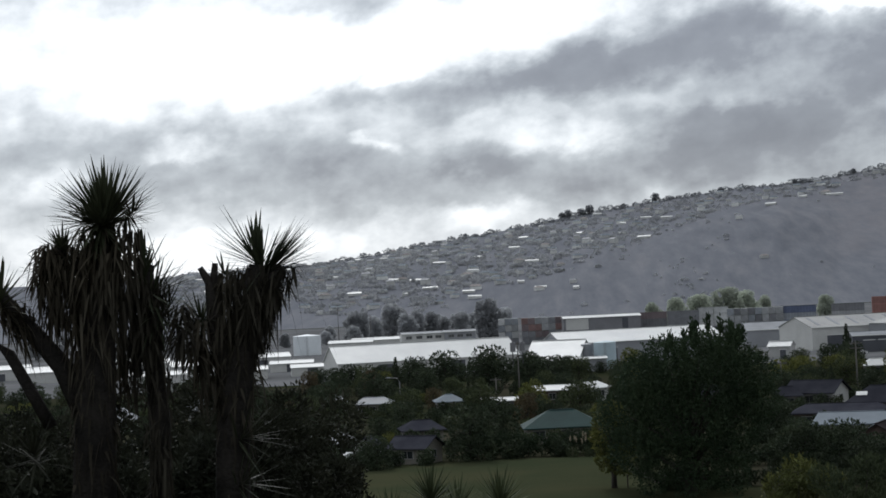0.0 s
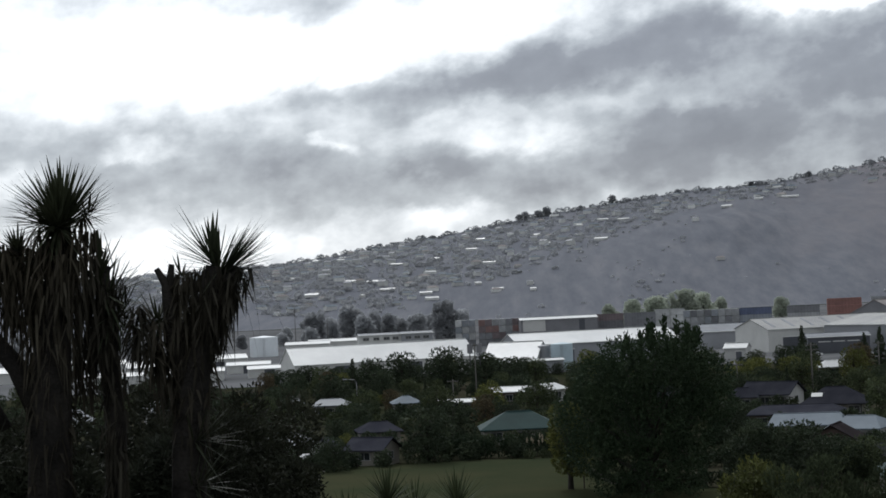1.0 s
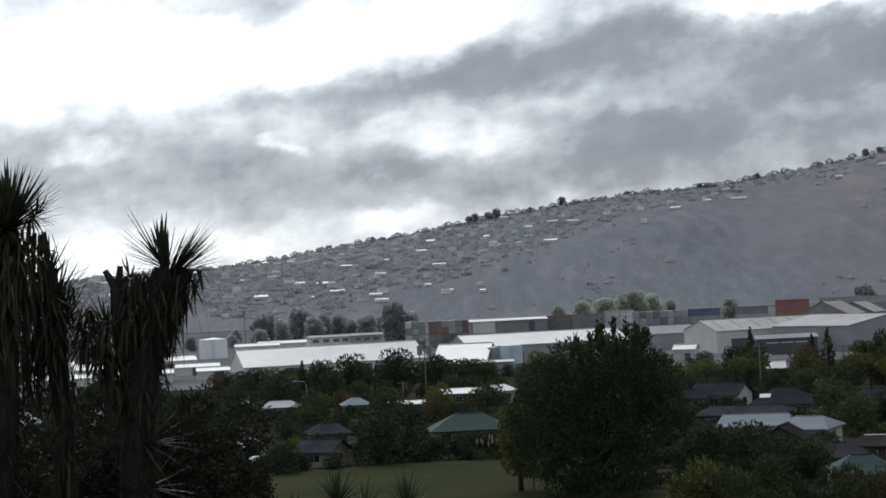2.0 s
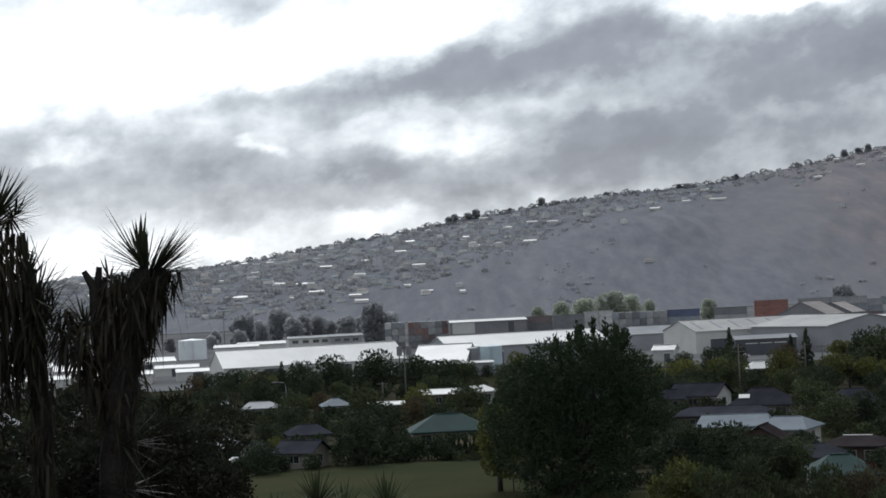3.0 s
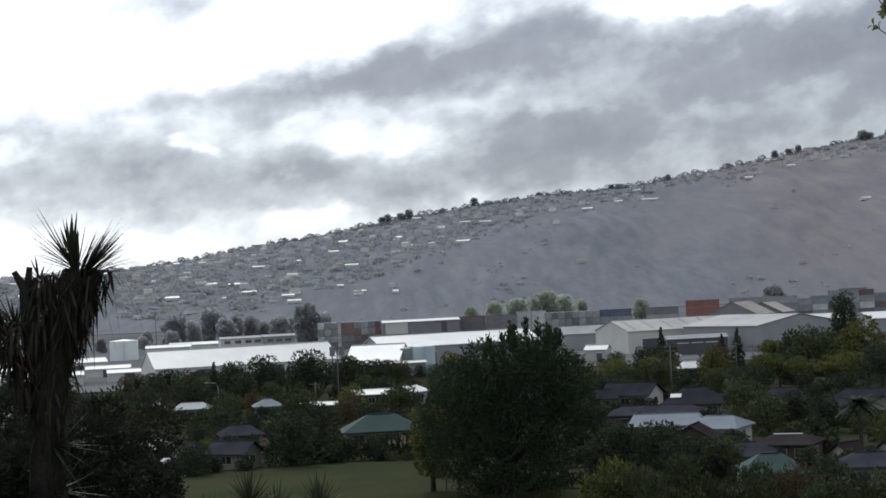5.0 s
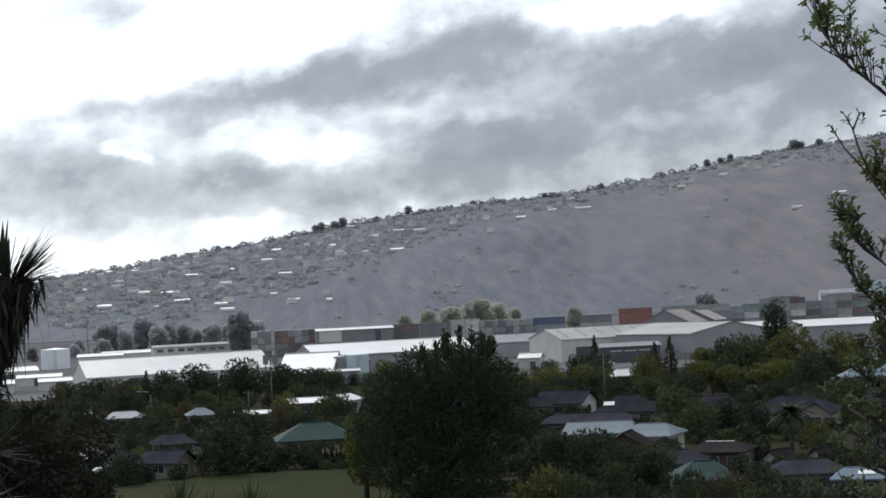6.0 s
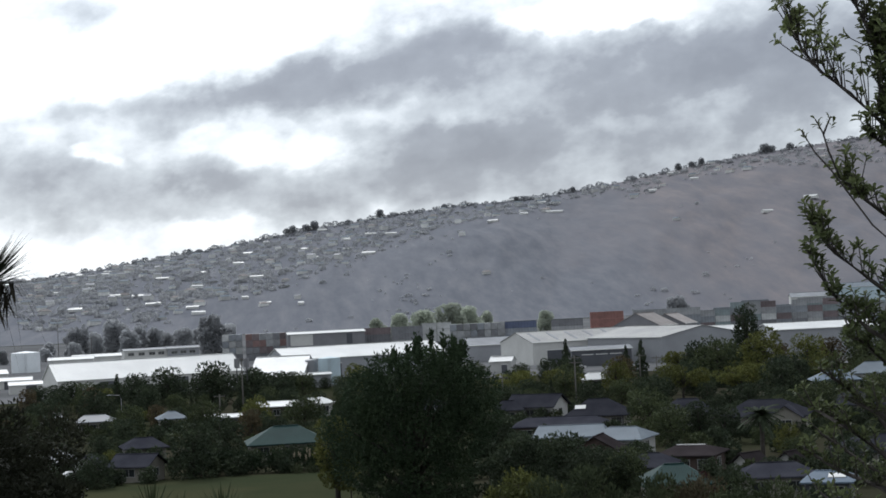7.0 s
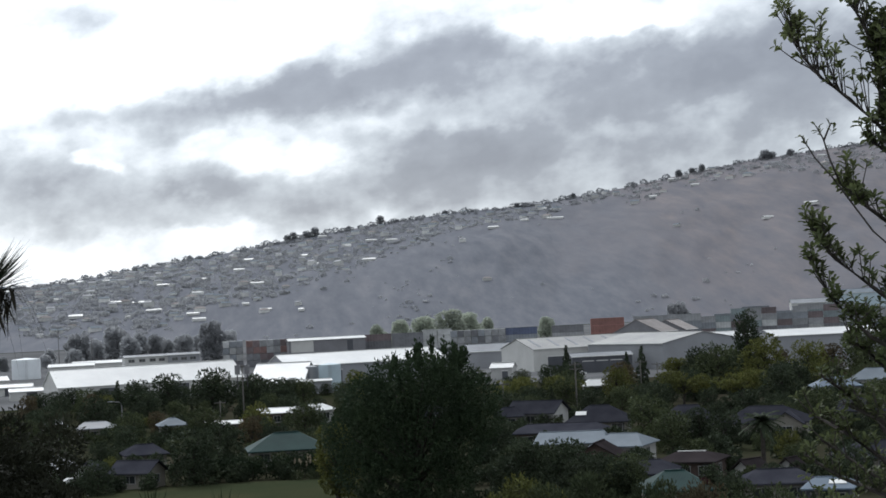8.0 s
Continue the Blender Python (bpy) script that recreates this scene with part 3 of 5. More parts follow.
def make_pole(label, height, lamp=False, arms=1):
    root = thing("street_lamp" if lamp else "power_pole", label, "street lamp" if lamp else "power pole")
    if lamp:
        pts = [(0, 0, -0.3), (0, 0, height * 0.5), (0, 0, height - 0.8), (-0.35, 0, height - 0.15), (-1.8, 0, height)]
        v, f = tube(pts, [0.11, 0.09, 0.07, 0.06, 0.05], 8)
        raw_part("post", v, f, WALL_SLATE, root, smooth=True)
        part("lantern", boxed(-2.1, 0, height, 0.8, 0.28, 0.16, bevel=0.05), WALL_GREY, root)
        return root
    v, f = tube([(0, 0, -0.3), (0, 0, height * 0.5), (0, 0, height)], [0.17, 0.14, 0.11], 8)
    raw_part("post", v, f, POLE_WOOD, root, smooth=True)
    for k in range(arms):
        z = height - 0.4 - 0.9 * k
        arm = part("crossarm", boxed(0, -0.16, z, 2.2, 0.12, 0.14, bevel=0.02), POLE_WOOD, root)
        for x in (-1, -0.5, 0.5, 1):
            v, f = tube([(x, -0.16, z + 0.05), (x, -0.16, z + 0.14), (x, -0.16, z + 0.24)], [0.03, 0.06, 0.045], 7)
            raw_part("insulator", v, f, WALL_DARK, arm)
    return root


def hide_source(ob):
    """Drop a thing that was only built to be copied."""
    for o in list(ob.children_recursive) + [ob]:
        bpy.data.objects.remove(o)


def by_corner(az, d, turn, lx, ly, up=0.0):
    """The pose of a building whose local corner (lx, ly) stands at a bearing and a distance."""
    c = at(az, d)
    m = pose(0, 0, 0, 0, 0, turn - az)
    o = m @ Vector((lx, ly, 0))
    return pose(c.x - o.x, c.y - o.y, up, 0, 0, turn - az)


# ---------------------------------------------------------------- industrial belt
def build_yard():
    verts, faces = [], []
    for i, a in enumerate(range(-26, 27, 2)):
        for d in (488, 1385):
            p = at(a, d)
            verts += [(p.x, p.y, 0.08), (p.x, p.y, -0.05)]
        if i:
            k = 4 * (i - 1)
            faces += [(k, k + 4, k + 6, k + 2), (k, k + 1, k + 5, k + 4), (k + 2, k + 6, k + 7, k + 3)]
    me = raw_mesh("yard", verts, faces, YARD)
    if me.polygons[0].normal.z < 0:
        me.flip_normals()
    tagged(new("yard", me), "grey gravel and concrete industrial yard", "yard", kind="structure")


build_yard()
def set_at(ob, m):
    ob.matrix_basis = m
    return ob


long_hall = make_shed("warehouse", "long low warehouse with a bright white sloping steel roof", 50, 20, 4.3, 4.4, WALL_PALE, WHITE_ROOF, doors=((-12, 4, 3.6), (8, 4, 3.6)))
set_at(long_hall, by_corner(-7.63, 505, 11, -25, -10))
set_at(make_shed("warehouse", "short white-roofed warehouse beside the long hall", 14, 20, 3.5, 4.2, WALL_PALE, WHITE_ROOF), by_corner(-1.95, 498, -12, -7, -10))
set_at(make_shed("loading_canopy", "low white flat canopy over a yard", 21, 5, 3.2, 0.35, WALL_GREY, WHITE_ROOF, doors=((-5, 3, 2.6), (3, 3, 2.6))), place(-0.8, 488, 6))
set_at(make_shed("warehouse", "broad warehouse with white roof and grey cladding", 46, 24, 6.2, 2.9, WALL_GREY, WHITE_ROOF, doors=((-10, 5, 4.5),)), by_corner(-0.85, 522, 14, -23, -12))
set_at(make_shed("warehouse", "small grey-blue shed with pale steel roof", 14, 16, 5.4, 2.2, WALL_GREY, GREY_ROOF), place(5.2, 612, 8))
gable_hall = make_shed("warehouse", "large warehouse with weathered cream steel roof and pale gable wall", 42, 26, 6.6, 2.9, WALL_PALE, CREAM_ROOF,
                       doors=((-14, 5, 4.2), (2, 9, 3.4)), windows=((-7.5, 3.4, 3, 1.2), (11, 3.4, 3, 1.2)), lights=7)
set_at(gable_hall, by_corner(6.57, 557, 22, -21, -13))
set_at(make_shed("warehouse", "grey steel warehouse with plain gable wall", 34, 30, 7.2, 2.6, WALL_GREY, CREAM_ROOF), by_corner(10.45, 535, -50, 17, -15))
set_at(make_shed("lean_to", "low grey lean-to along a warehouse wall", 17, 8, 4.6, 0.9, WALL_DARK, GREY_ROOF, doors=((-4, 3, 3.2), (0, 3, 3.2), (4, 3, 3.2))), place(8.55, 538, 10))
set_at(make_shed("warehouse", "wide flat-roofed grey hall with a bright white roof edge", 30, 26, 7.6, 1.5, WALL_GREY, WHITE_ROOF), by_corner(13.75, 540, 12, -15, -13))
set_at(make_shed("warehouse", "small white-roofed store behind the poplar", 15, 12, 6.4, 1.6, WALL_GREY, WHITE_ROOF), place(12.35, 610, 4))
set_at(make_shed("warehouse", "dark-roofed gabled store among containers", 12, 18, 8.4, 4.2, WALL_SLATE, ROOF_HILL), place(9.95, 645, 62))
set_at(make_shed("warehouse", "dark-roofed gabled store among containers", 12, 14, 8.4, 3.4, WALL_SLATE, ROOF_HILL), place(10.75, 660, 70))
set_at(make_shed("warehouse", "low pale shed with a small white roof", 6, 5, 3.2, 1.2, WALL_WHITE, WHITE_ROOF, doors=((1, 1.6, 2.2),)), place(5.65, 520, -15))
set_at(make_shed("office_block", "long low grey prefabricated office block", 14.5, 9, 8.4, 0.5, WALL_PALE, GREY_ROOF, windows=((-5, 7.2, 2, 1), (-1.5, 7.2, 2, 1), (2, 7.2, 2, 1), (5, 7.2, 2, 1))), place(-5.05, 645, 6))
set_at(make_shed("office_block", "long low grey prefabricated office block", 10.5, 9, 8.5, 0.5, WALL_GREY, GREY_ROOF, windows=((-3, 7.2, 2, 1), (0, 7.2, 2, 1), (3, 7.2, 2, 1))), place(-3.95, 645, 6))
for az, d, w, dp, e, r in ((-9.9, 640, 18, 14, 3.2, 1.2), (-11.6, 600, 22, 14, 3.0, 1.6), (-13.6, 620, 20, 16, 3.8, 1.4), (-15.8, 600, 24, 14, 3.4, 1.5), (-17.6, 640, 20, 14, 3.6, 1.2),
                           (-9.0, 585, 13, 9, 2.6, 0.8), (-8.4, 545, 12, 8, 2.6, 0.8), (-10.6, 540, 16, 9, 2.8, 0.9), (-13.0, 535, 16, 9, 2.8, 0.9), (-7.2, 700, 16, 12, 5.2, 0.8), (-6.3, 720, 22, 12, 5.3, 0.8)):
    set_at(make_shed("warehouse", "low industrial shed with a white steel roof", w, dp, e, r, WALL_PALE, WHITE_ROOF, doors=((0, 3, 2.4),)), place(az, d, (az * 7) % 13 - 4))

set_at(make_tank("white cylindrical storage tank with a shallow cone roof", 5.4, 7.7, TANK_WHITE), place(-8.52, 742))
set_at(make_tank("pale blue cylindrical tank beside a warehouse", 2.9, 7.0, TANK_BLUE, 0.4), place(0.42, 500))
set_at(make_tank("small grey cylindrical tank beside a warehouse", 1.6, 6.6, WALL_GREY, 0.3), place(-0.12, 502))

LENGTHS = (12.19, 6.06)
GROUP = "stacked shipping containers"
TONES = ("rust red", "grey", "dark grey", "deep blue", "maroon", "pale grey", "slate", "orange red", "teal")
boxes = {(k, L): make_container(f"{TONES[k]} corrugated steel shipping container in a stack", L, CONTAINER_PAINTS[k], GROUP) for k in range(len(TONES)) for L in LENGTHS}


def stack_row(az0, az1, d, levels, colours, length, turn=3.0, seed=1, ragged=0, end_on=False):
    rng = random.Random(seed)
    step = math.degrees(((2.6 if end_on else length) + (0.05 if end_on else 0.25)) / d)
    turn += 88 if end_on else 0
    az, i = az0 + step / 2, 0
    while az < az1 + step * 0.3:
        n = levels - (rng.randint(0, ragged) if ragged else 0)
        for lv in range(max(n - 3, 0), n):   # the lower tiers stand hidden behind roofs
            k = colours[(i * 5 + lv * 3 + rng.randint(0, 2)) % len(colours)]
            copy_thing(boxes[(k, length)], place(az, d, turn + rng.uniform(-0.4, 0.4), 1.0, 2.6 * lv))
        if n > 3:
            for lv in range(0, n - 3):
                copy_thing(boxes[(2, length)], place(az, d, turn, 1.0, 2.6 * lv))
        az, i = az + step, i + 1


stack_row(-2.05, -0.60, 745, 4, (1, 4, 6, 2, 0, 1, 4), 6.06, seed=3, end_on=True)
stack_row(-2.75, -2.2, 750, 4, (5, 1, 6), 6.06, seed=4, end_on=True)
stack_row(0.4, 3.1, 742, 4, (2, 6, 2, 1, 4), 12.19, seed=5)
stack_row(3.25, 3.8, 800, 4, (5,), 6.06, seed=6)
stack_row(4.1, 5.6, 735, 4, (1, 6, 2, 1), 6.06, seed=7, end_on=True)
stack_row(5.75, 6.6, 735, 4, (3, 6, 3), 12.19, seed=18)
stack_row(7.15, 8.2, 735, 4, (6, 1, 2), 12.19, seed=9)
stack_row(8.32, 9.0, 698, 5, (7,), 12.19, seed=10)
stack_row(9.6, 11.6, 702, 5, (8, 6, 1), 12.19, seed=11)
stack_row(11.6, 17.6, 800, 5, (1, 6, 8, 1, 4, 5, 6), 6.06, seed=12, ragged=1)
stack_row(12.0, 17.8, 860, 5, (5, 1, 6, 0, 8, 6, 1), 12.19, seed=13, ragged=1)
for ob in boxes.values():
    hide_source(ob)
edge_hall = make_shed("warehouse", "slate-clad hall with a bright white roof edge among containers", 29.5, 12, 9.58, 0.7, WALL_SLATE, WHITE_ROOF)
part("wall_panel", boxed(-9.56, -6.06, 7.28, 8.6, 0.1, 4.2), WALL_PALE, edge_hall, "pale end bay of cladding")
part("wall_panel", boxed(8.76, -6.06, 7.08, 2.2, 0.1, 4.0), WALL_DARK, edge_hall, "dark door bay")
set_at(edge_hall, place(0.34, 734, 5))
set_at(make_shed("warehouse", "pale blue steel hall below the hill", 26, 16, 16, 2.0, TANK_BLUE, PALE_ROOF), place(16.3, 1000, 8))
set_at(make_shed("warehouse", "pale steel hall below the hill", 22, 16, 12, 2.0, WALL_PALE, GREY_ROOF), place(14.9, 1010, 4))
set_at(make_pole("tall slender mast beyond the warehouses", 18.5), place(-7.56, 905))
set_at(make_pole("tall slender mast beyond the warehouses", 13.5), place(-6.6, 880))

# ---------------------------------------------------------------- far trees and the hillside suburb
far_broad = [make_tree("tree", "hazy broadleaf tree beyond the warehouses", 40 + i, 15, 14 + i, m, 2600, 1.4, "round", 15, low=0.02) for i, m in enumerate((LEAF_HAZE_DARK, LEAF_HAZE_SCRUB, LEAF_HAZE_PALE))]
FAR = [(-7.0, 900, 15, 0), (-6.45, 890, 12, 1), (-5.85, 910, 17, 1), (-5.5, 880, 13, 0), (-5.2, 895, 14, 0), (-4.75, 900, 13, 0), (-4.4, 905, 10, 1), (-3.05, 860, 18, 0), (-2.6, 880, 13, 1),
       (2.6, 980, 13, 2), (3.3, 990, 14, 2), (4.1, 960, 17, 2), (4.6, 980, 15, 2), (5.2, 1000, 12, 2), (1.9, 1000, 11, 2), (10.95, 900, 16, 0), (7.0, 980, 11, 2)]
rng = random.Random(31)
FAR += [(rng.uniform(-18, -2.3), rng.uniform(860, 990), rng.uniform(6, 12), rng.choice((0, 1))) for i in range(30)]
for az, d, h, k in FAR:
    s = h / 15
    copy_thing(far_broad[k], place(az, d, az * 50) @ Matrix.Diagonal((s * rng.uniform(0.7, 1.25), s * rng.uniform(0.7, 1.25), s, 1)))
for t in far_broad:
    hide_source(t)

HILL_GROUP = "houses on the hillside"
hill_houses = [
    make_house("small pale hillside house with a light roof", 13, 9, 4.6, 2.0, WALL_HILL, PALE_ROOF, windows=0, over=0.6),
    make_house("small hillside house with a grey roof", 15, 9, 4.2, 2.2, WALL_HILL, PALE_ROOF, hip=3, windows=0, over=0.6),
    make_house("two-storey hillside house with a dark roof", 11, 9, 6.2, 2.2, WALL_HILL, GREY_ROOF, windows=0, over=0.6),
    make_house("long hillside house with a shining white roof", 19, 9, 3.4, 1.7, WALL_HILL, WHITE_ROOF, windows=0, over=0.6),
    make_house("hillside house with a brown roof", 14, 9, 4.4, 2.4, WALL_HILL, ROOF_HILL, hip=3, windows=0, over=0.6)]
for hh in hill_houses:
    hh["group"] = HILL_GROUP


def belt_floor(az):
    """How far up the hill the houses and gardens begin."""
    return float(np.interp(az, (-10, -5, -2.5, 0, 2, 5, 8, 14), (0.05, 0.08, 0.16, 0.34, 0.56, 0.76, 0.82, 0.78)))


def crest_point(az, frac):
    """A spot on the hill, frac of the way from its foot to its crest."""
    return FOOT + (CREST - FOOT) * frac


rng = random.Random(77)
hill_spots = []
for i in range(2600):
    az = rng.uniform(-12.5, 15.5)
    fr = rng.uniform(0.12, 0.985)
    top_only = belt_floor(az)
    keep = 0.95 if fr > top_only else 0.05 * max(0.1, 1 - (top_only - fr) * 2)
    if az > 8:
        keep *= 0.55
    if rng.random() > keep:
        continue
    d = crest_point(az, fr)
    p = at(az, d)
    if any((p - q).length < 22 for q in hill_spots):
        continue
    hill_spots.append(p)
    if len(hill_spots) > 270:
        break
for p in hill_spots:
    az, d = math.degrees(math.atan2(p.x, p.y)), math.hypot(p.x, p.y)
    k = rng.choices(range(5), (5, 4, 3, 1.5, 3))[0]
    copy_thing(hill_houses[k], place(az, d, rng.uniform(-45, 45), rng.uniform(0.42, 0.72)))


def slope_distance(az, el):
    """How far off the hillside rises to an elevation on a bearing."""
    for i in range(200):
        p = at(az, FOOT + (CREST - FOOT) * i / 200)
        if math.degrees(math.atan2(p.z - EYE[2], math.hypot(p.x, p.y))) >= el:
            break
    return math.hypot(p.x, p.y)


# bearing, elevation and length of the shining roofs that stand out
SHINING = [
    (-5.88, 0.39, 0.73), (-4.35, 0.84, 0.99), (-1.41, -0.04, 0.58), (-3.58, -0.07, 0.64), (-2.0, 0.16, 0.35), (-6.97, 0.05, 0.53), (-4.62, 0.1, 0.41),
    (-5.48, -0.06, 0.29), (-0.34, -0.09, 0.29), (0.14, 1.27, 0.44), (1.84, 1.9, 0.73), (2.46, 1.89, 0.76), (7.43, 2.31, 1.11), (-5.59, 0.8, 0.41),
    (-6.52, 0.65, 0.35), (-1.63, 0.76, 0.76), (1.15, 1.77, 0.41), (6.13, 2.72, 0.58), (7.05, 2.6, 0.58), (10.4, 2.8, 0.53), (11.65, 3.08, 0.58)]
for az, el, size in SHINING:
    copy_thing(hill_houses[3], place(az, slope_distance(az, el), rng.uniform(-12, 12)) @ Matrix.Diagonal((size * 0.85, 0.55, 0.5, 1)))
for hh in hill_houses:
    hide_source(hh)


def build_hill_woods():
    g = np.random.default_rng(5)
    sets = ([], [], [])
    total = 0
    while total < 4000:
        az, fr = g.uniform(-13, 18.5), g.random()
        patch = noise.fractal(Vector((az * 0.35, fr * 4.0, 1.7)), 1.0, 2.0, 4)
        house_belt = fr + patch * 0.22 > belt_floor(az)
        edge = fr - belt_floor(az)
        chance = min(0.4 + edge * 3.0, 0.9) + patch * 0.5 + (0.3 if fr > 0.88 else 0) if house_belt else patch * 0.4 + 0.06
        if az > 7:
            chance -= 0.15
        if g.random() > chance:
            continue
        d = FOOT + (CREST - FOOT) * fr
        p = at(az, d)
        s = (0.9 + 2.8 * g.random() ** 1.8) * (1.0 if house_belt else 0.7)
        sets[2 if fr > 0.94 else int(g.random() < 0.4)].append(((p.x, p.y, p.z + s * 0.4), (s * g.uniform(1.0, 1.7), s, s * g.uniform(0.5, 0.9))))
        total += 1
    ridge = np.arange(-12.5, 17.5, 0.16)
    for az in ridge:   # the broken tree line on the crest
        if g.random() < (0.85 if az < 9 else 0.5):
            s = g.uniform(1.6, 4.6)
            p = at(az + g.normal() * 0.05, CREST - g.uniform(0, 25))
            sets[2].append(((p.x, p.y, p.z + s * 0.5), (s * 1.3, s * 1.2, s * 0.9)))
    for mat, label, lobes in ((LEAF_HAZE_SCRUB, "scattered scrub and garden trees on the hill, greyed by painted haze", sets[0]), (LEAF_HAZE_DARK, "scattered darker garden trees on the hill, paled by painted haze", sets[1]),
                             (LEAF_HAZE_CREST, "broken line of dark trees along the hill crest", sets[2])):
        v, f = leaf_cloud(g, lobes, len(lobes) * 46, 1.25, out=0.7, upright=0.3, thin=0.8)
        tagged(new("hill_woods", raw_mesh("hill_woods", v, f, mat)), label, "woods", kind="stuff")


build_hill_woods()
crest_tree = make_tree("tree", "lone dark rounded tree on the hill crest", 61, 15, 17, LEAF_HAZE_CREST, 1500, 1.5, "round", 14, low=0.1)
for az, d, s in ((2.17, 2330, 0.95), (0.15, 2330, 0.95), (-0.10, 2335, 0.7), (-0.50, 2335, 0.8), (-0.68, 2335, 0.65), (4.1, 2335, 0.5), (13.75, 2335, 0.95), (13.95, 2335, 0.7), (14.5, 2335, 0.7), (11.2, 2335, 0.7),
                 (11.9, 2335, 0.75), (8.0, 2335, 0.55), (-3.6, 2335, 0.5), (1.2, 2335, 0.45), (6.3, 2335, 0.5), (9.8, 2335, 0.5), (11.6, 2335, 0.6)):
    copy_thing(crest_tree, place(az, d, az * 77) @ Matrix.Diagonal((s * (0.8 + 0.06 * (int(az * 10) % 7)), s, s * 0.8, 1)))
hide_source(crest_tree)


# ---------------------------------------------------------------- park
def flat_patch(name, label, outline, mat, up, kind="structure", thick=0.06):
    pts = [at(a, d) for a, d in outline]
    n = len(pts)
    verts = [(p.x, p.y, up) for p in pts] + [(p.x, p.y, up - thick) for p in pts]
    faces = [tuple(range(n))[::-1]] + [(i, (i + 1) % n, n + (i + 1) % n, n + i) for i in range(n)]
    me = raw_mesh(name, verts, faces, mat)
    if me.polygons[0].normal.z < 0:
        me.flip_normals()
    return tagged(new(name, me), label, name.replace("_", " "), kind=kind)


flat_patch("lawn", "mown dull green park lawn", [(-9, 185), (-7, 242), (-5.3, 246), (-2, 246), (0.4, 244), (1.3, 228), (3.2, 210), (6, 196), (6, 176), (-9, 176)], LAWN, 0.06)
flat_patch("path", "pale worn footpath at the edge of the lawn", [(0.45, 243), (0.75, 242), (1.25, 226), (2.0, 214), (3.4, 205), (3.4, 202), (1.7, 210), (0.95, 224)], PATH, 0.075)
set_at(part("bollard", boxed(0, 0, 0.5, 0.16, 0.16, 1.9, bevel=0.03), FENCE_WOOD), place(0.9, 206))
tagged(bpy.data.objects["bollard"], "dark timber post standing on the lawn", "post")

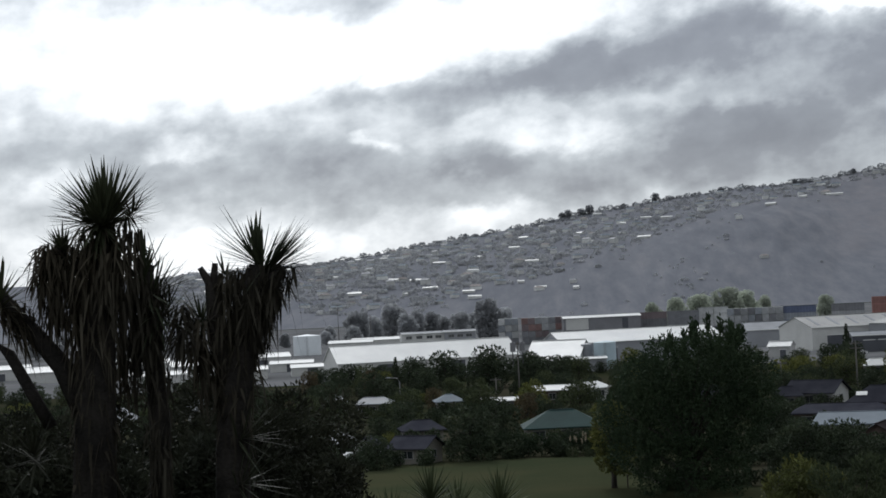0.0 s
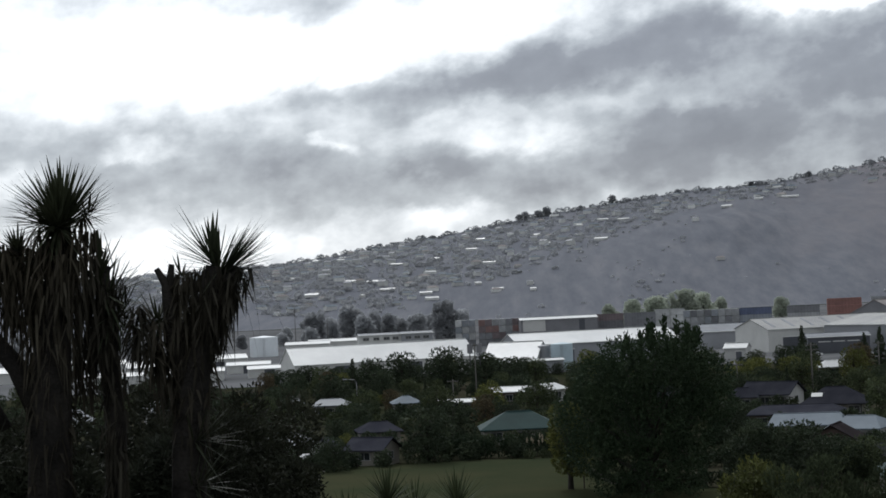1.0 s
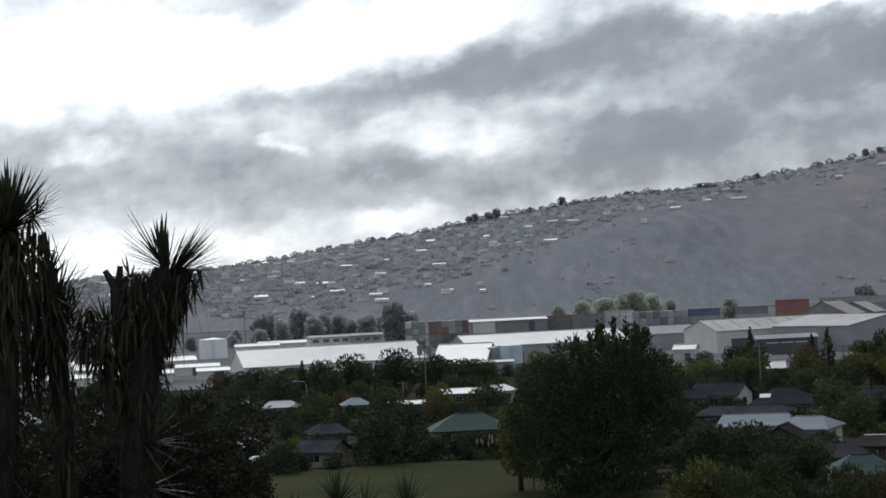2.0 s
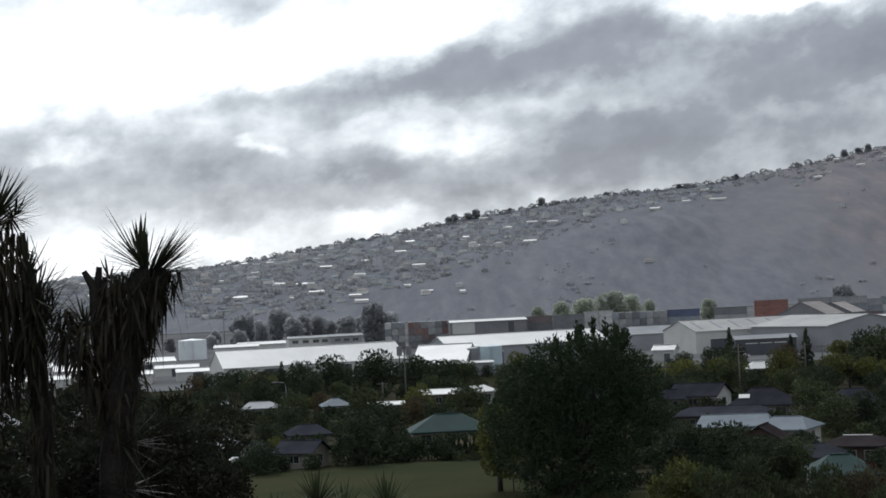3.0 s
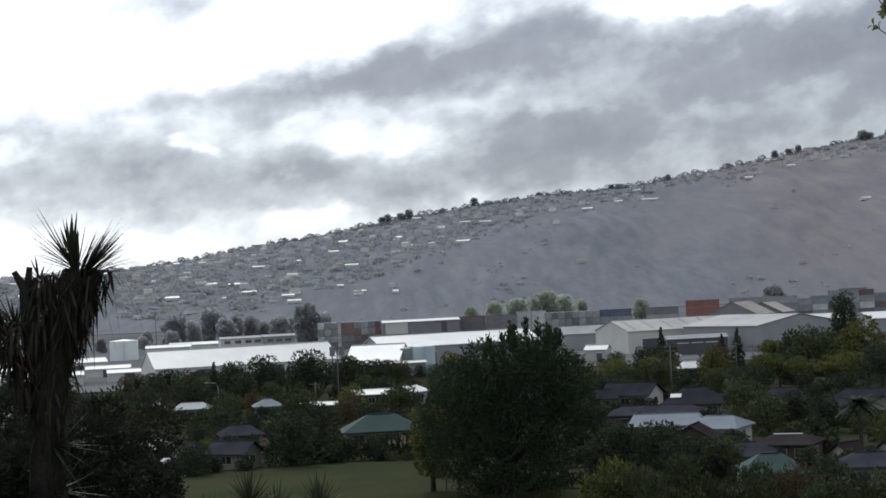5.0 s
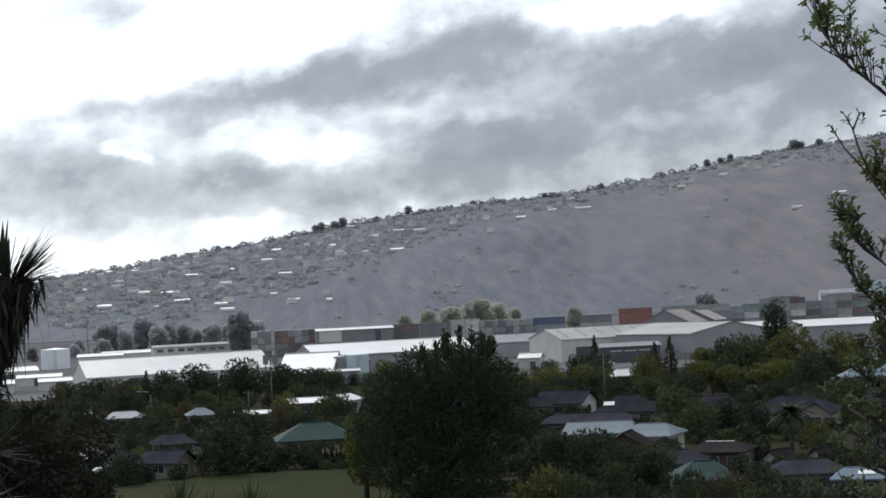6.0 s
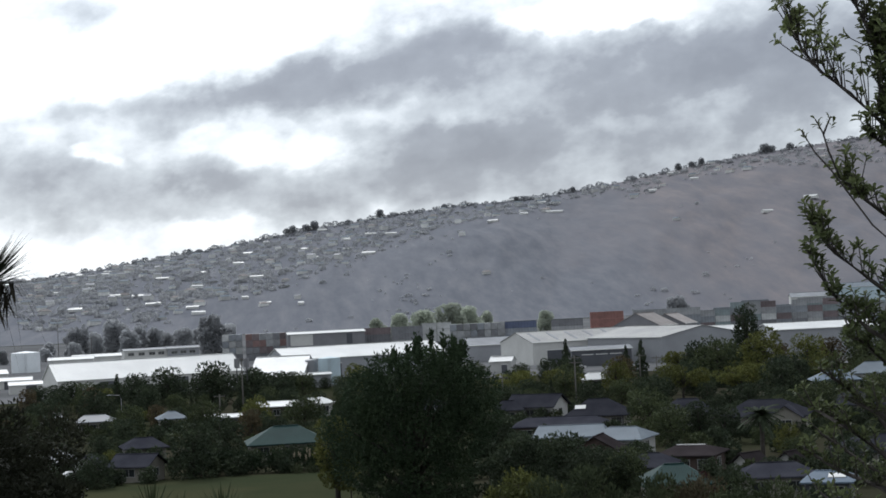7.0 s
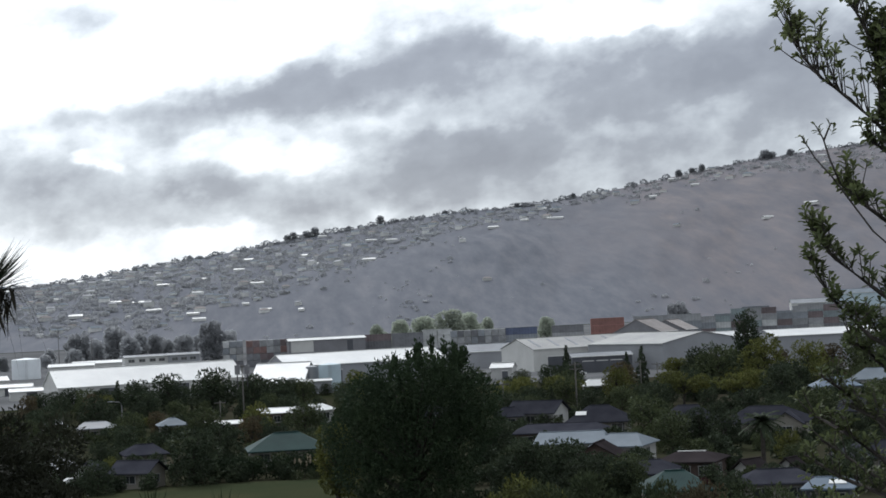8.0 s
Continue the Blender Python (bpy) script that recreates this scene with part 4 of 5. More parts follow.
# ---------------------------------------------------------------- houses
HOMES = [
    # label, width, depth, eave, rise, wall, roof, hip, windows, chimney, wing, az, d, turn
    ("white house with a brown-grey tiled gable roof", 8.2, 7, 2.6, 1.7, WALL_WHITE, TILE_DARK, 0, 3, None, None, 6.62, 323, -22),
    ("small grey-roofed annex beside a white house", 4, 5, 2.4, 1.2, WALL_CREAM, TILE_DARK, 1.5, 1, None, None, 5.75, 320, 4),
    ("grey tiled house with a hip roof", 9.3, 8, 2.4, 2.1, WALL_CREAM, TILE_DARK, 3.6, 3, None, None, 8.45, 299, -6),
    ("long low house with dark slate tiles", 13, 8, 2.2, 0.9, WALL_BRICK, TILE_DARK, 2, 4, None, None, 7.3, 281, -3),
    ("house with a pale blue-grey steel roof", 9.0, 8, 2.4, 1.15, WALL_WHITE, PALE_ROOF, 0.6, 3, None, None, 7.6, 257, -5),
    ("pale blue-grey steel-roofed wing beside a brown garage", 6.3, 8, 2.4, 1.2, WALL_WHITE, PALE_ROOF, 1.8, 2, None, None, 9.15, 249, -16),
    ("brown-tiled garage with a gable front", 5, 5, 2.2, 1.4, WALL_BRICK, TILE_BROWN, 0, 1, None, None, 8.4, 237, 78),
    ("low house with a dark slate-green roof", 6.4, 7, 2.2, 1.1, WALL_DARK, TILE_DARK, 2, 2, None, None, 9.75, 212, -6),
    ("house with a dull green steel hip roof", 6.2, 7, 2.2, 1.5, WALL_CREAM, GREEN_ROOF, 2.6, 2, None, None, 10.6, 194, 6),
    ("brown-tiled house with pale ridge flashings", 6.4, 7, 2.3, 0.8, WALL_BRICK, TILE_BROWN, 2, 3, None, None, 11.15, 223, -14),
    ("grey-tiled house half hidden by trees", 8, 8, 2.4, 2.0, WALL_CREAM, TILE_DARK, 3, 3, None, None, 11.1, 291, 4),
    ("wide house with a dark grey hip roof and front gable", 12, 9, 2.5, 1.9, WALL_CREAM, TILE_DARK, 4, 3, None, (3.4, 4.4, 3, 1.5), 13.4, 281, -6),
    ("house with a dull blue steel roof", 8.2, 8, 2.5, 1.5, WALL_CREAM, BLUE_ROOF, 3, 3, None, None, 15.45, 369, 8),
    ("house with a pale grey steel roof", 8.5, 8, 2.7, 1.8, WALL_WHITE, PALE_ROOF, 3, 3, None, None, 16.6, 388, -8),
    ("little white gabled garden shed", 2.6, 2.4, 1.9, 0.9, WALL_WHITE, TILE_BROWN, 0, 1, None, None, 12.85, 214, 50),
    ("narrow white gabled shed beside a dark shrub", 1.8, 2.4, 1.9, 0.9, WALL_WHITE, TILE_BROWN, 0, 1, None, None, 14.05, 214, 62),
    ("low pale-roofed house behind shrubs", 4.2, 5, 2.2, 0.7, WALL_DARK, BLUE_ROOF, 1.2, 2, None, None, 15.15, 190, -6),
    ("low house with a dark roof behind shrubs", 7, 6, 2.3, 1.0, WALL_CREAM, TILE_DARK, 2, 2, None, None, 13.6, 196, 4),
    ("low house with a dark roof behind shrubs", 9, 7, 2.3, 1.4, WALL_CREAM, TILE_DARK, 3, 3, None, None, 16.6, 222, 12),
    ("small white-roofed garage among trees", 4.8, 5, 2.4, 1.1, WALL_CREAM, WHITE_ROOF, 1.6, 1, None, None, 8.37, 413, 10),
    ("house with a dark green steel hip roof", 10.5, 8, 2.4, 2.0, WALL_CREAM, GREEN_ROOF, 4, 3, None, None, -0.98, 272, 4),
    ("grey weatherboard shed at the edge of the lawn", 5.2, 4.6, 2.2, 1.2, WALL_CREAM, TILE_DARK, 0, 1, None, None, -5.4, 248, -30),
    ("low building with a bright white flat-pitched roof", 7.0, 6, 2.6, 0.7, WALL_BRICK, WHITE_ROOF, 0, 3, None, None, -1.19, 362, -4),
    ("white gabled building beside a low roof", 4.2, 6, 2.6, 0.9, WALL_WHITE, WHITE_ROOF, 0, 1, None, None, -0.11, 364, 50),
    ("low shed with a thin white roof edge", 6.0, 5, 2.4, 0.35, WALL_DARK, WHITE_ROOF, 0, 2, None, None, -2.82, 338, -4),
    ("small house with a pale hip roof", 4.6, 5, 2.4, 1.0, WALL_CREAM, PALE_ROOF, 2.2, 2, None, None, -4.34, 345, 5),
    ("house with a grey steel roof among trees", 6, 6, 2.4, 0.9, WALL_CREAM, GREY_ROOF, 1.6, 3, None, None, -6.6, 349, -6),
    ("small grey-roofed cottage among trees", 4, 5, 2.4, 0.9, WALL_WHITE, GREY_ROOF, 1.4, 1, None, None, -7.8, 361, 8),
    ("narrow pale gabled shed behind bushes", 2.2, 3, 2.3, 0.9, WALL_WHITE, TILE_DARK, 0, 1, None, None, -6.85, 253, 70),
    ("dark-roofed house behind bushes", 7, 6, 2.3, 1.3, WALL_WHITE, GREY_ROOF, 2, 2, None, None, -8.0, 262, 8),
    ("dark-roofed cottage behind bushes", 8, 7, 2.4, 1.6, WALL_WHITE, TILE_BROWN, 2.5, 2, None, None, -9.6, 280, -12),
    ("dark tiled roof beyond the hedge", 5.6, 6, 2.4, 1.1, WALL_CREAM, TILE_DARK, 2, 2, None, None, -5.2, 277, 6),
    ("grey-roofed house far down the street", 9, 8, 2.4, 1.7, WALL_CREAM, TILE_DARK, 3, 2, None, None, 3.2, 330, -10),
    ("grey-roofed house beyond the trees", 11, 8, 2.4, 1.8, WALL_CREAM, TILE_DARK, 3.5, 3, None, None, 16.2, 300, -14),
    ("pale house beyond the trees", 8, 7, 2.6, 1.8, WALL_WHITE, GREY_ROOF, 2.5, 2, None, None, -11.5, 360, 4),
    ("pale house beyond the trees", 9, 7, 2.6, 1.8, WALL_WHITE, GREY_ROOF, 2.5, 2, None, None, -14.5, 340, 14)]
keep_off = []
for lab, w, d, e, r, wall, roof, hip, win, ch, wing, az, dist, turn in HOMES:
    nm = "shed" if "shed" in lab else "garage" if "garage" in lab else "house"
    h = make_house(lab, w, d, e, r, wall, roof, hip=hip, windows=win, chimney=ch, wing=wing, name=nm, door=w > 6, ridge_cap=TRIM if "flashings" in lab else None)
    set_at(h, place(az, dist, turn))
    keep_off.append((at(az, dist), max(w, d) * 0.5, az, dist, w))
    if lab.startswith(("grey tiled house", "low pale-roofed")):   # panels on the front slope
        for k, px in enumerate((-w * 0.28,) if lab.startswith("grey") else (0.9,)):
            bm = boxed(0, 0, 0.16, 1.7, 1.1, 0.08, bevel=0.02)
            bm.transform(pose(px, -d * 0.27, e + r * 0.46, math.degrees(math.atan2(r, d / 2))))
            part("roof_panel", bm, TRIM, h, "pale rectangular roof panel")

keep_off.append((at(13.25, 230), 2.5, 13.25, 230, 5))
keep_off.append((at(12.75, 222), 2, 12.75, 222, 3))
keep_off.append((at(12.95, 432), 3, 12.95, 432, 7))
keep_off.append((at(9.8, 430), 2, 9.8, 430, 4))

# ---------------------------------------------------------------- poles and lamps
set_at(make_pole("tall grey street lamp with a curved arm", 6.8, lamp=True), place(-5.80, 349))
set_at(make_pole("timber power pole with crossarms", 9.6, arms=2), place(7.8, 352))
set_at(make_pole("timber power pole beside a conifer", 7.6), place(9.75, 402))
set_at(make_pole("timber power pole beside a conifer", 7.2), place(10.25, 398))
set_at(make_pole("timber power pole above a tiled roof", 6.8), place(5.6, 345))
tp = set_at(make_pole("timber power pole carrying two grey transformers", 11.3), place(-2.2, 384))
for sx in (-0.95, 0.95):
    bm = bmesh.new()
    bmesh.ops.create_cone(bm, cap_ends=True, segments=16, radius1=0.55, radius2=0.55, depth=1.8, matrix=Matrix.Translation((sx, -0.1, 10.3)))
    box(bm, sx, -0.1, 11.25, 0.3, 0.3, 0.25)
    part("transformer", bm, WALL_SLATE, tp)
part("platform", boxed(0, -0.1, 9.35, 2.8, 0.8, 0.14), STEEL, tp)
for sx in (-1, 1):
    part("bracket", boxed(sx, -0.1, 8.1, 0.22, 0.2, 2.6), FRAME_DARK, tp)
small_pole = set_at(make_pole("short timber pole with a white crossarm", 4.8), place(-2.9, 372))


def make_car(label, mat):
    root = thing("car", label, "car")
    prof = [(-2.1, 0.35), (2.1, 0.35), (2.15, 0.75), (1.3, 0.92), (0.7, 1.42), (-1.2, 1.45), (-1.95, 0.95), (-2.15, 0.7)]
    verts = [(x, s * 0.85, z) for s in (-1, 1) for x, z in prof]
    n = len(prof)
    faces = [tuple(range(n)), tuple(range(2 * n - 1, n - 1, -1))] + [(i, n + i, n + (i + 1) % n, (i + 1) % n) for i in range(n)]
    raw_part("body", verts, faces, mat, root)
    for s in (-1, 1):
        part("side_window", boxed(-0.25, s * 0.855, 1.18, 1.7, 0.02, 0.36), PANE, root)
        for x in (-1.3, 1.3):
            bm = bmesh.new()
            bmesh.ops.create_cone(bm, cap_ends=True, segments=14, radius1=0.32, radius2=0.32, depth=0.2, matrix=Matrix.Translation((x, s * 0.78, 0.32)) @ Matrix.Rotation(math.pi / 2, 4, "X"))
            part("wheel", bm, TYRE, root)
    return root


set_at(make_car("white car parked beside the bushes", CAR_WHITE), place(-7.2, 252, 10))
set_at(make_car("dark car parked beside the bushes", CAR_DARK), place(-6.5, 255, -6))
set_at(make_car("white car parked in a yard", CAR_WHITE), place(7.0, 548, 20))
set_at(make_car("white car parked in a yard", CAR_WHITE), place(7.9, 520, 5))

# ---------------------------------------------------------------- trees of the plain
BIG_LOBES = [(-6.3, 8.5, 3.4), (-4.6, 11.8, 3.6), (-1.6, 13.3, 3.6), (1.5, 14.0, 3.4), (4.1, 13.9, 3.1), (6.3, 11.9, 2.9), (7.2, 9.3, 2.6), (5.4, 7.6, 3.9), (1.0, 8.8, 5.2), (-3.0, 8.0, 5.0),
             (-5.6, 5.0, 3.2), (-2.6, 3.6, 3.0), (1.4, 3.6, 3.0), (4.2, 4.4, 3.0), (3.4, 11.0, 4.2), (-2.2, 10.8, 4.2),
             (0.2, 1.9, 2.4), (-3.6, 2.0, 2.3), (3.6, 2.1, 2.4)]
big = make_tree("tree", "huge dark dense evergreen tree at the lawn's edge", 11, 17.0, 17.0, LEAF_BIG, 42000, 0.33, trunk=0.55, given=BIG_LOBES)
set_at(big, place(2.78, 198))
spike_rng = np.random.default_rng(3)
spikes = []
for i in range(26):
    a, r = spike_rng.uniform(0, 6.28), 6.0 * math.sqrt(spike_rng.random())
    z = 17.9 - 0.075 * r * r + spike_rng.normal() * 0.5
    spikes.append(((r * math.cos(a) + 2.4, r * math.sin(a), z - 1.0), (0.45, 0.45, 1.5)))
v, f = leaf_cloud(spike_rng, spikes, 2600, 0.4, out=0.2, upright=2.0)
raw_part("crown_tip", v, f, LEAF_BIG, big, "pointed leader shoots")
set_at(make_tree("tree", "light green willow-like tree beside the dark tree", 12, 9.6, 5.6, LEAF_LIGHT, 5200, 0.33, "round", 24, low=0.08), place(0.50, 206))
set_at(make_tree("tree", "light green small tree behind the dark tree", 13, 10.5, 7.5, LEAF_MID, 4200, 0.4, "round", 18, low=0.2), place(1.5, 222))

PROTO = {
    "dark": make_tree("tree", "dark green rounded dense garden tree", 21, 8, 10, LEAF_DARK, 2500, 0.55, "round", 18, low=-0.08),
    "mid": make_tree("tree", "mid-green rounded garden tree among houses", 22, 8, 10.5, LEAF_MID, 2500, 0.55, "round", 20, low=-0.08),
    "dark2": make_tree("tree", "dark uneven garden tree among houses", 23, 8, 9, LEAF_DARK, 2300, 0.55, "round", 14, low=-0.05),
    "light": make_tree("tree", "yellow-green spreading flat-topped tree", 24, 7, 11, LEAF_LIGHT, 2800, 0.45, "flat", 22),
    "olive": make_tree("tree", "olive-green loose garden tree among houses", 29, 8, 9, LEAF_LIGHT, 2200, 0.5, "round", 16, low=-0.06),
    "cone": make_tree("conifer", "dark narrow pointed conifer tree", 25, 9, 4.2, LEAF_DARK, 2200, 0.42, "cone", 14, low=0.06),
    "spire": make_tree("tree", "tall dark columnar poplar before warehouses", 26, 17, 9.0, LEAF_DARK, 5200, 0.5, "spire", 18, low=0.08),
    "autumn": make_tree("tree", "brownish autumn-tinted tree among gardens", 27, 8, 7.5, LEAF_AUTUMN, 2200, 0.45, "round", 15, low=-0.05),
    "shrub": make_tree("shrub", "dense dark green garden shrub", 31, 2.6, 4.4, LEAF_DARK, 800, 0.42, "round", 10, low=-0.15, trunk=0.06),
    "shrub2": make_tree("shrub", "dense mid-green garden shrub by house walls", 32, 2.6, 4.6, LEAF_MID, 800, 0.42, "round", 10, low=-0.15, trunk=0.06),
    "red": make_tree("tree", "small dark red-leaved tree beside roofs", 28, 3.4, 3.2, LEAF_RED, 900, 0.3, "round", 10, low=0.1)}
BASE_H = {"dark": 8, "mid": 8, "dark2": 8, "light": 7, "olive": 8, "cone": 9, "spire": 17, "autumn": 8, "red": 3.4, "shrub": 2.6, "shrub2": 2.6}
SPOTS = [
    ("spire", 12.95, 432, 17), ("olive", 13.45, 424, 11), ("mid", 12.05, 408, 10), ("dark", 11.6, 412, 9.5), ("cone", 9.8, 430, 9.6), ("cone", 9.35, 445, 8), ("cone", 7.55, 470, 9.5),
    ("light", 5.95, 384, 6.6), ("light", 7.4, 392, 6), ("light", 11.0, 366, 7.2), ("light", 12.75, 360, 7.2), ("autumn", 9.2, 405, 7.5), ("olive", 14.7, 440, 9), ("autumn", 15.4, 450, 8),
    ("olive", 9.0, 398, 6.5), ("dark", 10.1, 330, 6.2), ("mid", 10.6, 262, 5.5), ("dark", 11.4, 268, 5.5), ("mid", 9.9, 286, 6.5), ("dark2", 12.2, 262, 5.2), ("dark", 13.5, 205, 3.2), ("red", 11.45, 192, 3.0),
    ("dark", 12.2, 192, 3.8), ("dark", -3.75, 247, 7.4), ("dark2", -3.0, 262, 7), ("dark", 7.3, 214, 6.0), ("dark", 8.3, 209, 4.8), ("dark2", 6.1, 216, 6.2), ("dark", 7.8, 203, 4.9), ("dark2", 9.1, 205, 4.0), ("mid", 9.3, 206, 4.6), ("cone", -5.9, 402, 8.6),
    ("dark", -3.1, 430, 9.6), ("dark", -4.4, 432, 8.8), ("dark2", -1.9, 425, 8), ("dark", -5.3, 436, 7.6), ("olive", 1.2, 440, 7), ("mid", -0.4, 440, 5.6), ("dark", -0.9, 440, 6), ("dark", 0.9, 420, 5),
    ("mid", -5.6, 330, 5.6), ("olive", -1.8, 330, 6), ("mid", -3.4, 322, 6), ("mid", -0.4, 318, 6.4), ("autumn", -2.0, 300, 5.6), ("dark", -7.9, 345, 6.8), ("dark", -6.6, 372, 7), ("mid", 14.9, 290, 6.4),
    ("dark", 15.2, 345, 3.6), ("dark", 13.9, 350, 7.6), ("dark2", 16.6, 345, 3.6), ("mid", 16.9, 300, 7), ("dark", 4.2, 300, 6), ("dark", 5.2, 262, 5.6), ("mid", 4.7, 420, 7), ("dark", 14.4, 392, 6.5), ("mid", 16.4, 455, 11),
    ("dark", 17.5, 440, 12), ("dark", -8.3, 236, 5), ("dark", -9.6, 230, 5), ("dark2", -6.6, 240, 4.4), ("dark", -11, 236, 6), ("mid", 14.3, 222, 3.8), ("dark2", 15.9, 205, 5), ("olive", 14.0, 240, 4)]
rng = random.Random(9)
taken = []
for kind, az, d, h in SPOTS:
    copy_thing(PROTO[kind], place(az, d, rng.uniform(0, 360), h / BASE_H[kind]))
    taken.append(at(az, d))
for i in range(26):   # the shelter belt before the long halls
    az = -8.2 + i * 0.47
    d, h = rng.uniform(462, 476), rng.uniform(3.6, 5.4) if az < -0.3 else rng.uniform(2.6, 3.6)
    copy_thing(PROTO[rng.choice(("dark", "dark2", "mid"))], place(az, d, rng.uniform(0, 360), h / 8) @ Matrix.Diagonal((1.25, 1.25, 1, 1)))
    taken.append(at(az, d))
made = 0
for i in range(6000):
    az, d = rng.uniform(-19, 19), rng.uniform(250, 485)
    h = rng.uniform(3.4, 6.8) * (0.75 + 0.25 * (d - 250) / 235)
    p = at(az, d)
    clash = any((p - q).length < 4.6 for q in taken)
    for q, rad, haz, hd, hw in keep_off:
        if (p - q).length < rad + 2.5:
            clash = True
        half = math.degrees((hw * 0.5 + 1.5) / hd)
        if abs(az - haz) < half and hd - 55 < d < hd and h > 2.8:   # open view over the front gardens
            clash = True
    if clash:
        continue
    if abs(az - 0.4) < 0.6 and d > 400:
        continue
    kind = rng.choices(("dark", "mid", "dark2", "light", "olive", "autumn", "cone"), (8, 6, 5, 0.9, 1.2, 0.6, 0.6))[0]
    copy_thing(PROTO[kind], place(az, d, rng.uniform(0, 360), h / BASE_H[kind]))
    taken.append(p)
    made += 1
    if made >= 180:
        break
for q, rad, haz, hd, hw in keep_off[:len(HOMES)]:   # planting along each front wall
    n = max(2, int(hw / 2.6))
    for k in range(n):
        off = (k + 0.5) / n - 0.5 + rng.uniform(-0.06, 0.06)
        if rng.random() < 0.2:
            continue
        az, d = haz + math.degrees(off * hw / hd), hd - rad - rng.uniform(1.0, 2.4)
        copy_thing(PROTO[rng.choice(("shrub", "shrub", "shrub2"))], place(az, d, rng.uniform(0, 360), rng.uniform(0.65, 0.95)))
        taken.append(at(az, d))
made = 0
for i in range(5000):   # garden shrubs in front of walls
    az, d = rng.uniform(-12, 19), rng.uniform(205, 420)
    p = at(az, d)
    if d < 247 and az < 4.5:
        continue
    if any((p - q).length < rad + 1.6 for q, rad, *_ in keep_off) or any((p - q).length < 3.4 for q in taken):
        continue
    kind = rng.choice(("shrub", "shrub", "shrub2"))
    copy_thing(PROTO[kind], place(az, d, rng.uniform(0, 360), rng.uniform(0.6, 1.15)))
    taken.append(p)
    made += 1
    if made >= 260:
        break
for t in PROTO.values():
    hide_source(t)


def make_hedge(label, az0, az1, d, h, mat, seed):
    g = np.random.default_rng(seed)
    root = thing("hedge", label, "hedge")
    a, b = at(az0, d), at(az1, d)
    lobes = []
    n = int((b - a).length / 1.6)
    for i in range(n + 1):
        p = a.lerp(b, i / max(n, 1))
        s = h * g.uniform(0.42, 0.56)
        lobes.append(((p.x + g.normal() * 0.3, p.y + g.normal() * 0.4, s * 0.95), (1.5, 1.3, s)))
    v, f = leaf_cloud(g, lobes, n * 420, 0.38, out=0.45)
    raw_part("foliage", v, f, mat, root)
    for i in range(n + 1):
        p = a.lerp(b, i / max(n, 1))
        v, f = tube([(p.x, p.y, -0.2), (p.x + 0.1, p.y, h * 0.3), (p.x, p.y, h * 0.7)], [0.07, 0.05, 0.02], 5)
        raw_part("stem", v, f, BARK, root)
    return root


make_hedge("dark clipped hedge behind the lawn", -3.2, 0.3, 249, 3.4, LEAF_BIG, 1)
make_hedge("dark shrubs behind the lawn", -4.3, -2.0, 254, 3.0, LEAF_DARK, 2)
make_hedge("dark shrub border beside the lawn", -9.0, -5.9, 243, 2.2, LEAF_DARK, 4)
make_hedge("low dark shrubs under the big tree", 2.0, 5.0, 203, 2.0, LEAF_DARK, 6)
make_hedge("shrub border in front of houses", 4.2, 8.6, 226, 2.6, LEAF_DARK, 7)


def make_plumes():
    g = np.random.default_rng(8)
    root = thing("pampas_grass", "clump of pampas grass with pale plumes by the hedge", "grass clump")
    stems, heads = [], []
    for i in range(16):
        x, y, h = g.uniform(-4.5, 4.5), g.uniform(-1, 1), g.uniform(2.0, 3.2)
        dx = g.normal() * 0.3
        stems.append(tube([(x, y, 0), (x + dx * 0.4, y, h * 0.6), (x + dx, y, h)], [0.02, 0.015, 0.01], 4))
        heads.append(((x + dx * 1.1, y, h), (0.13, 0.13, 0.42)))
    for v, f in stems:
        raw_part("stalk", v, f, LEAF_MID, root)
    v, f = leaf_cloud(g, heads, 900, 0.16, out=0.3, upright=1.0)
    raw_part("plume", v, f, PLUME, root)
    v, f = leaf_cloud(g, [((x, 0, 0.5), (1.1, 1.0, 0.8)) for x in (-4, -2, 0, 2, 4)], 900, 0.7, out=0.3, upright=1.5, thin=0.08)
    raw_part("blades", v, f, LEAF_MID, root)
    return root


set_at(make_plumes(), place(0.25, 245))


def make_palm(height, seed):
    g = np.random.default_rng(seed)
    root = thing("palm_tree", "date palm with a dark feathery crown", "palm tree")
    v, f = tube([(0, 0, -0.2), (0.05, 0, height * 0.4), (0, 0, height * 0.75)], [0.32, 0.26, 0.3], 9)
    raw_part("trunk", v, f, BARK, root)
    for i in range(42):
        a, lift = i * 2.4, g.uniform(-0.35, 1.2)
        L = g.uniform(2.2, 3.0)
        ca, sa = math.cos(a), math.sin(a)
        pts = []
        for k in range(7):
            s = k / 6
            r = L * s * math.cos(lift * (1 - s * 0.4))
            z = height * 0.75 + L * (math.sin(lift) * s - 0.45 * s * s)
            pts.append(Vector((r * ca, r * sa, z)))
        verts, faces = [], []
        for k in range(6):
            p, q = pts[k], pts[k + 1]
            for m in range(4):
                o = p.lerp(q, m / 4)
                for s in (-1, 1):
                    w = Vector((-sa, ca, 0)) * s * (0.55 * (1 - k / 8)) + (q - p) * 0.5 + Vector((0, 0, -0.18))
                    i0 = len(verts)
                    verts += [o, o + (q - p) * 0.45, o + w]
                    faces.append((i0, i0 + 1, i0 + 2))
        raw_part("frond", verts, faces, LEAF_DARK, root)
    return root


set_at(make_palm(7.8, 3), place(13.25, 230))


# ---------------------------------------------------------------- the near slope
def frame_of(az, d):
    """Upright axes at a bearing and distance: x to the right across the view, z the height above the plain."""
    a = radians(az)
    return pose(d * math.sin(a), d * math.cos(a), 0, 0, 0, -az)


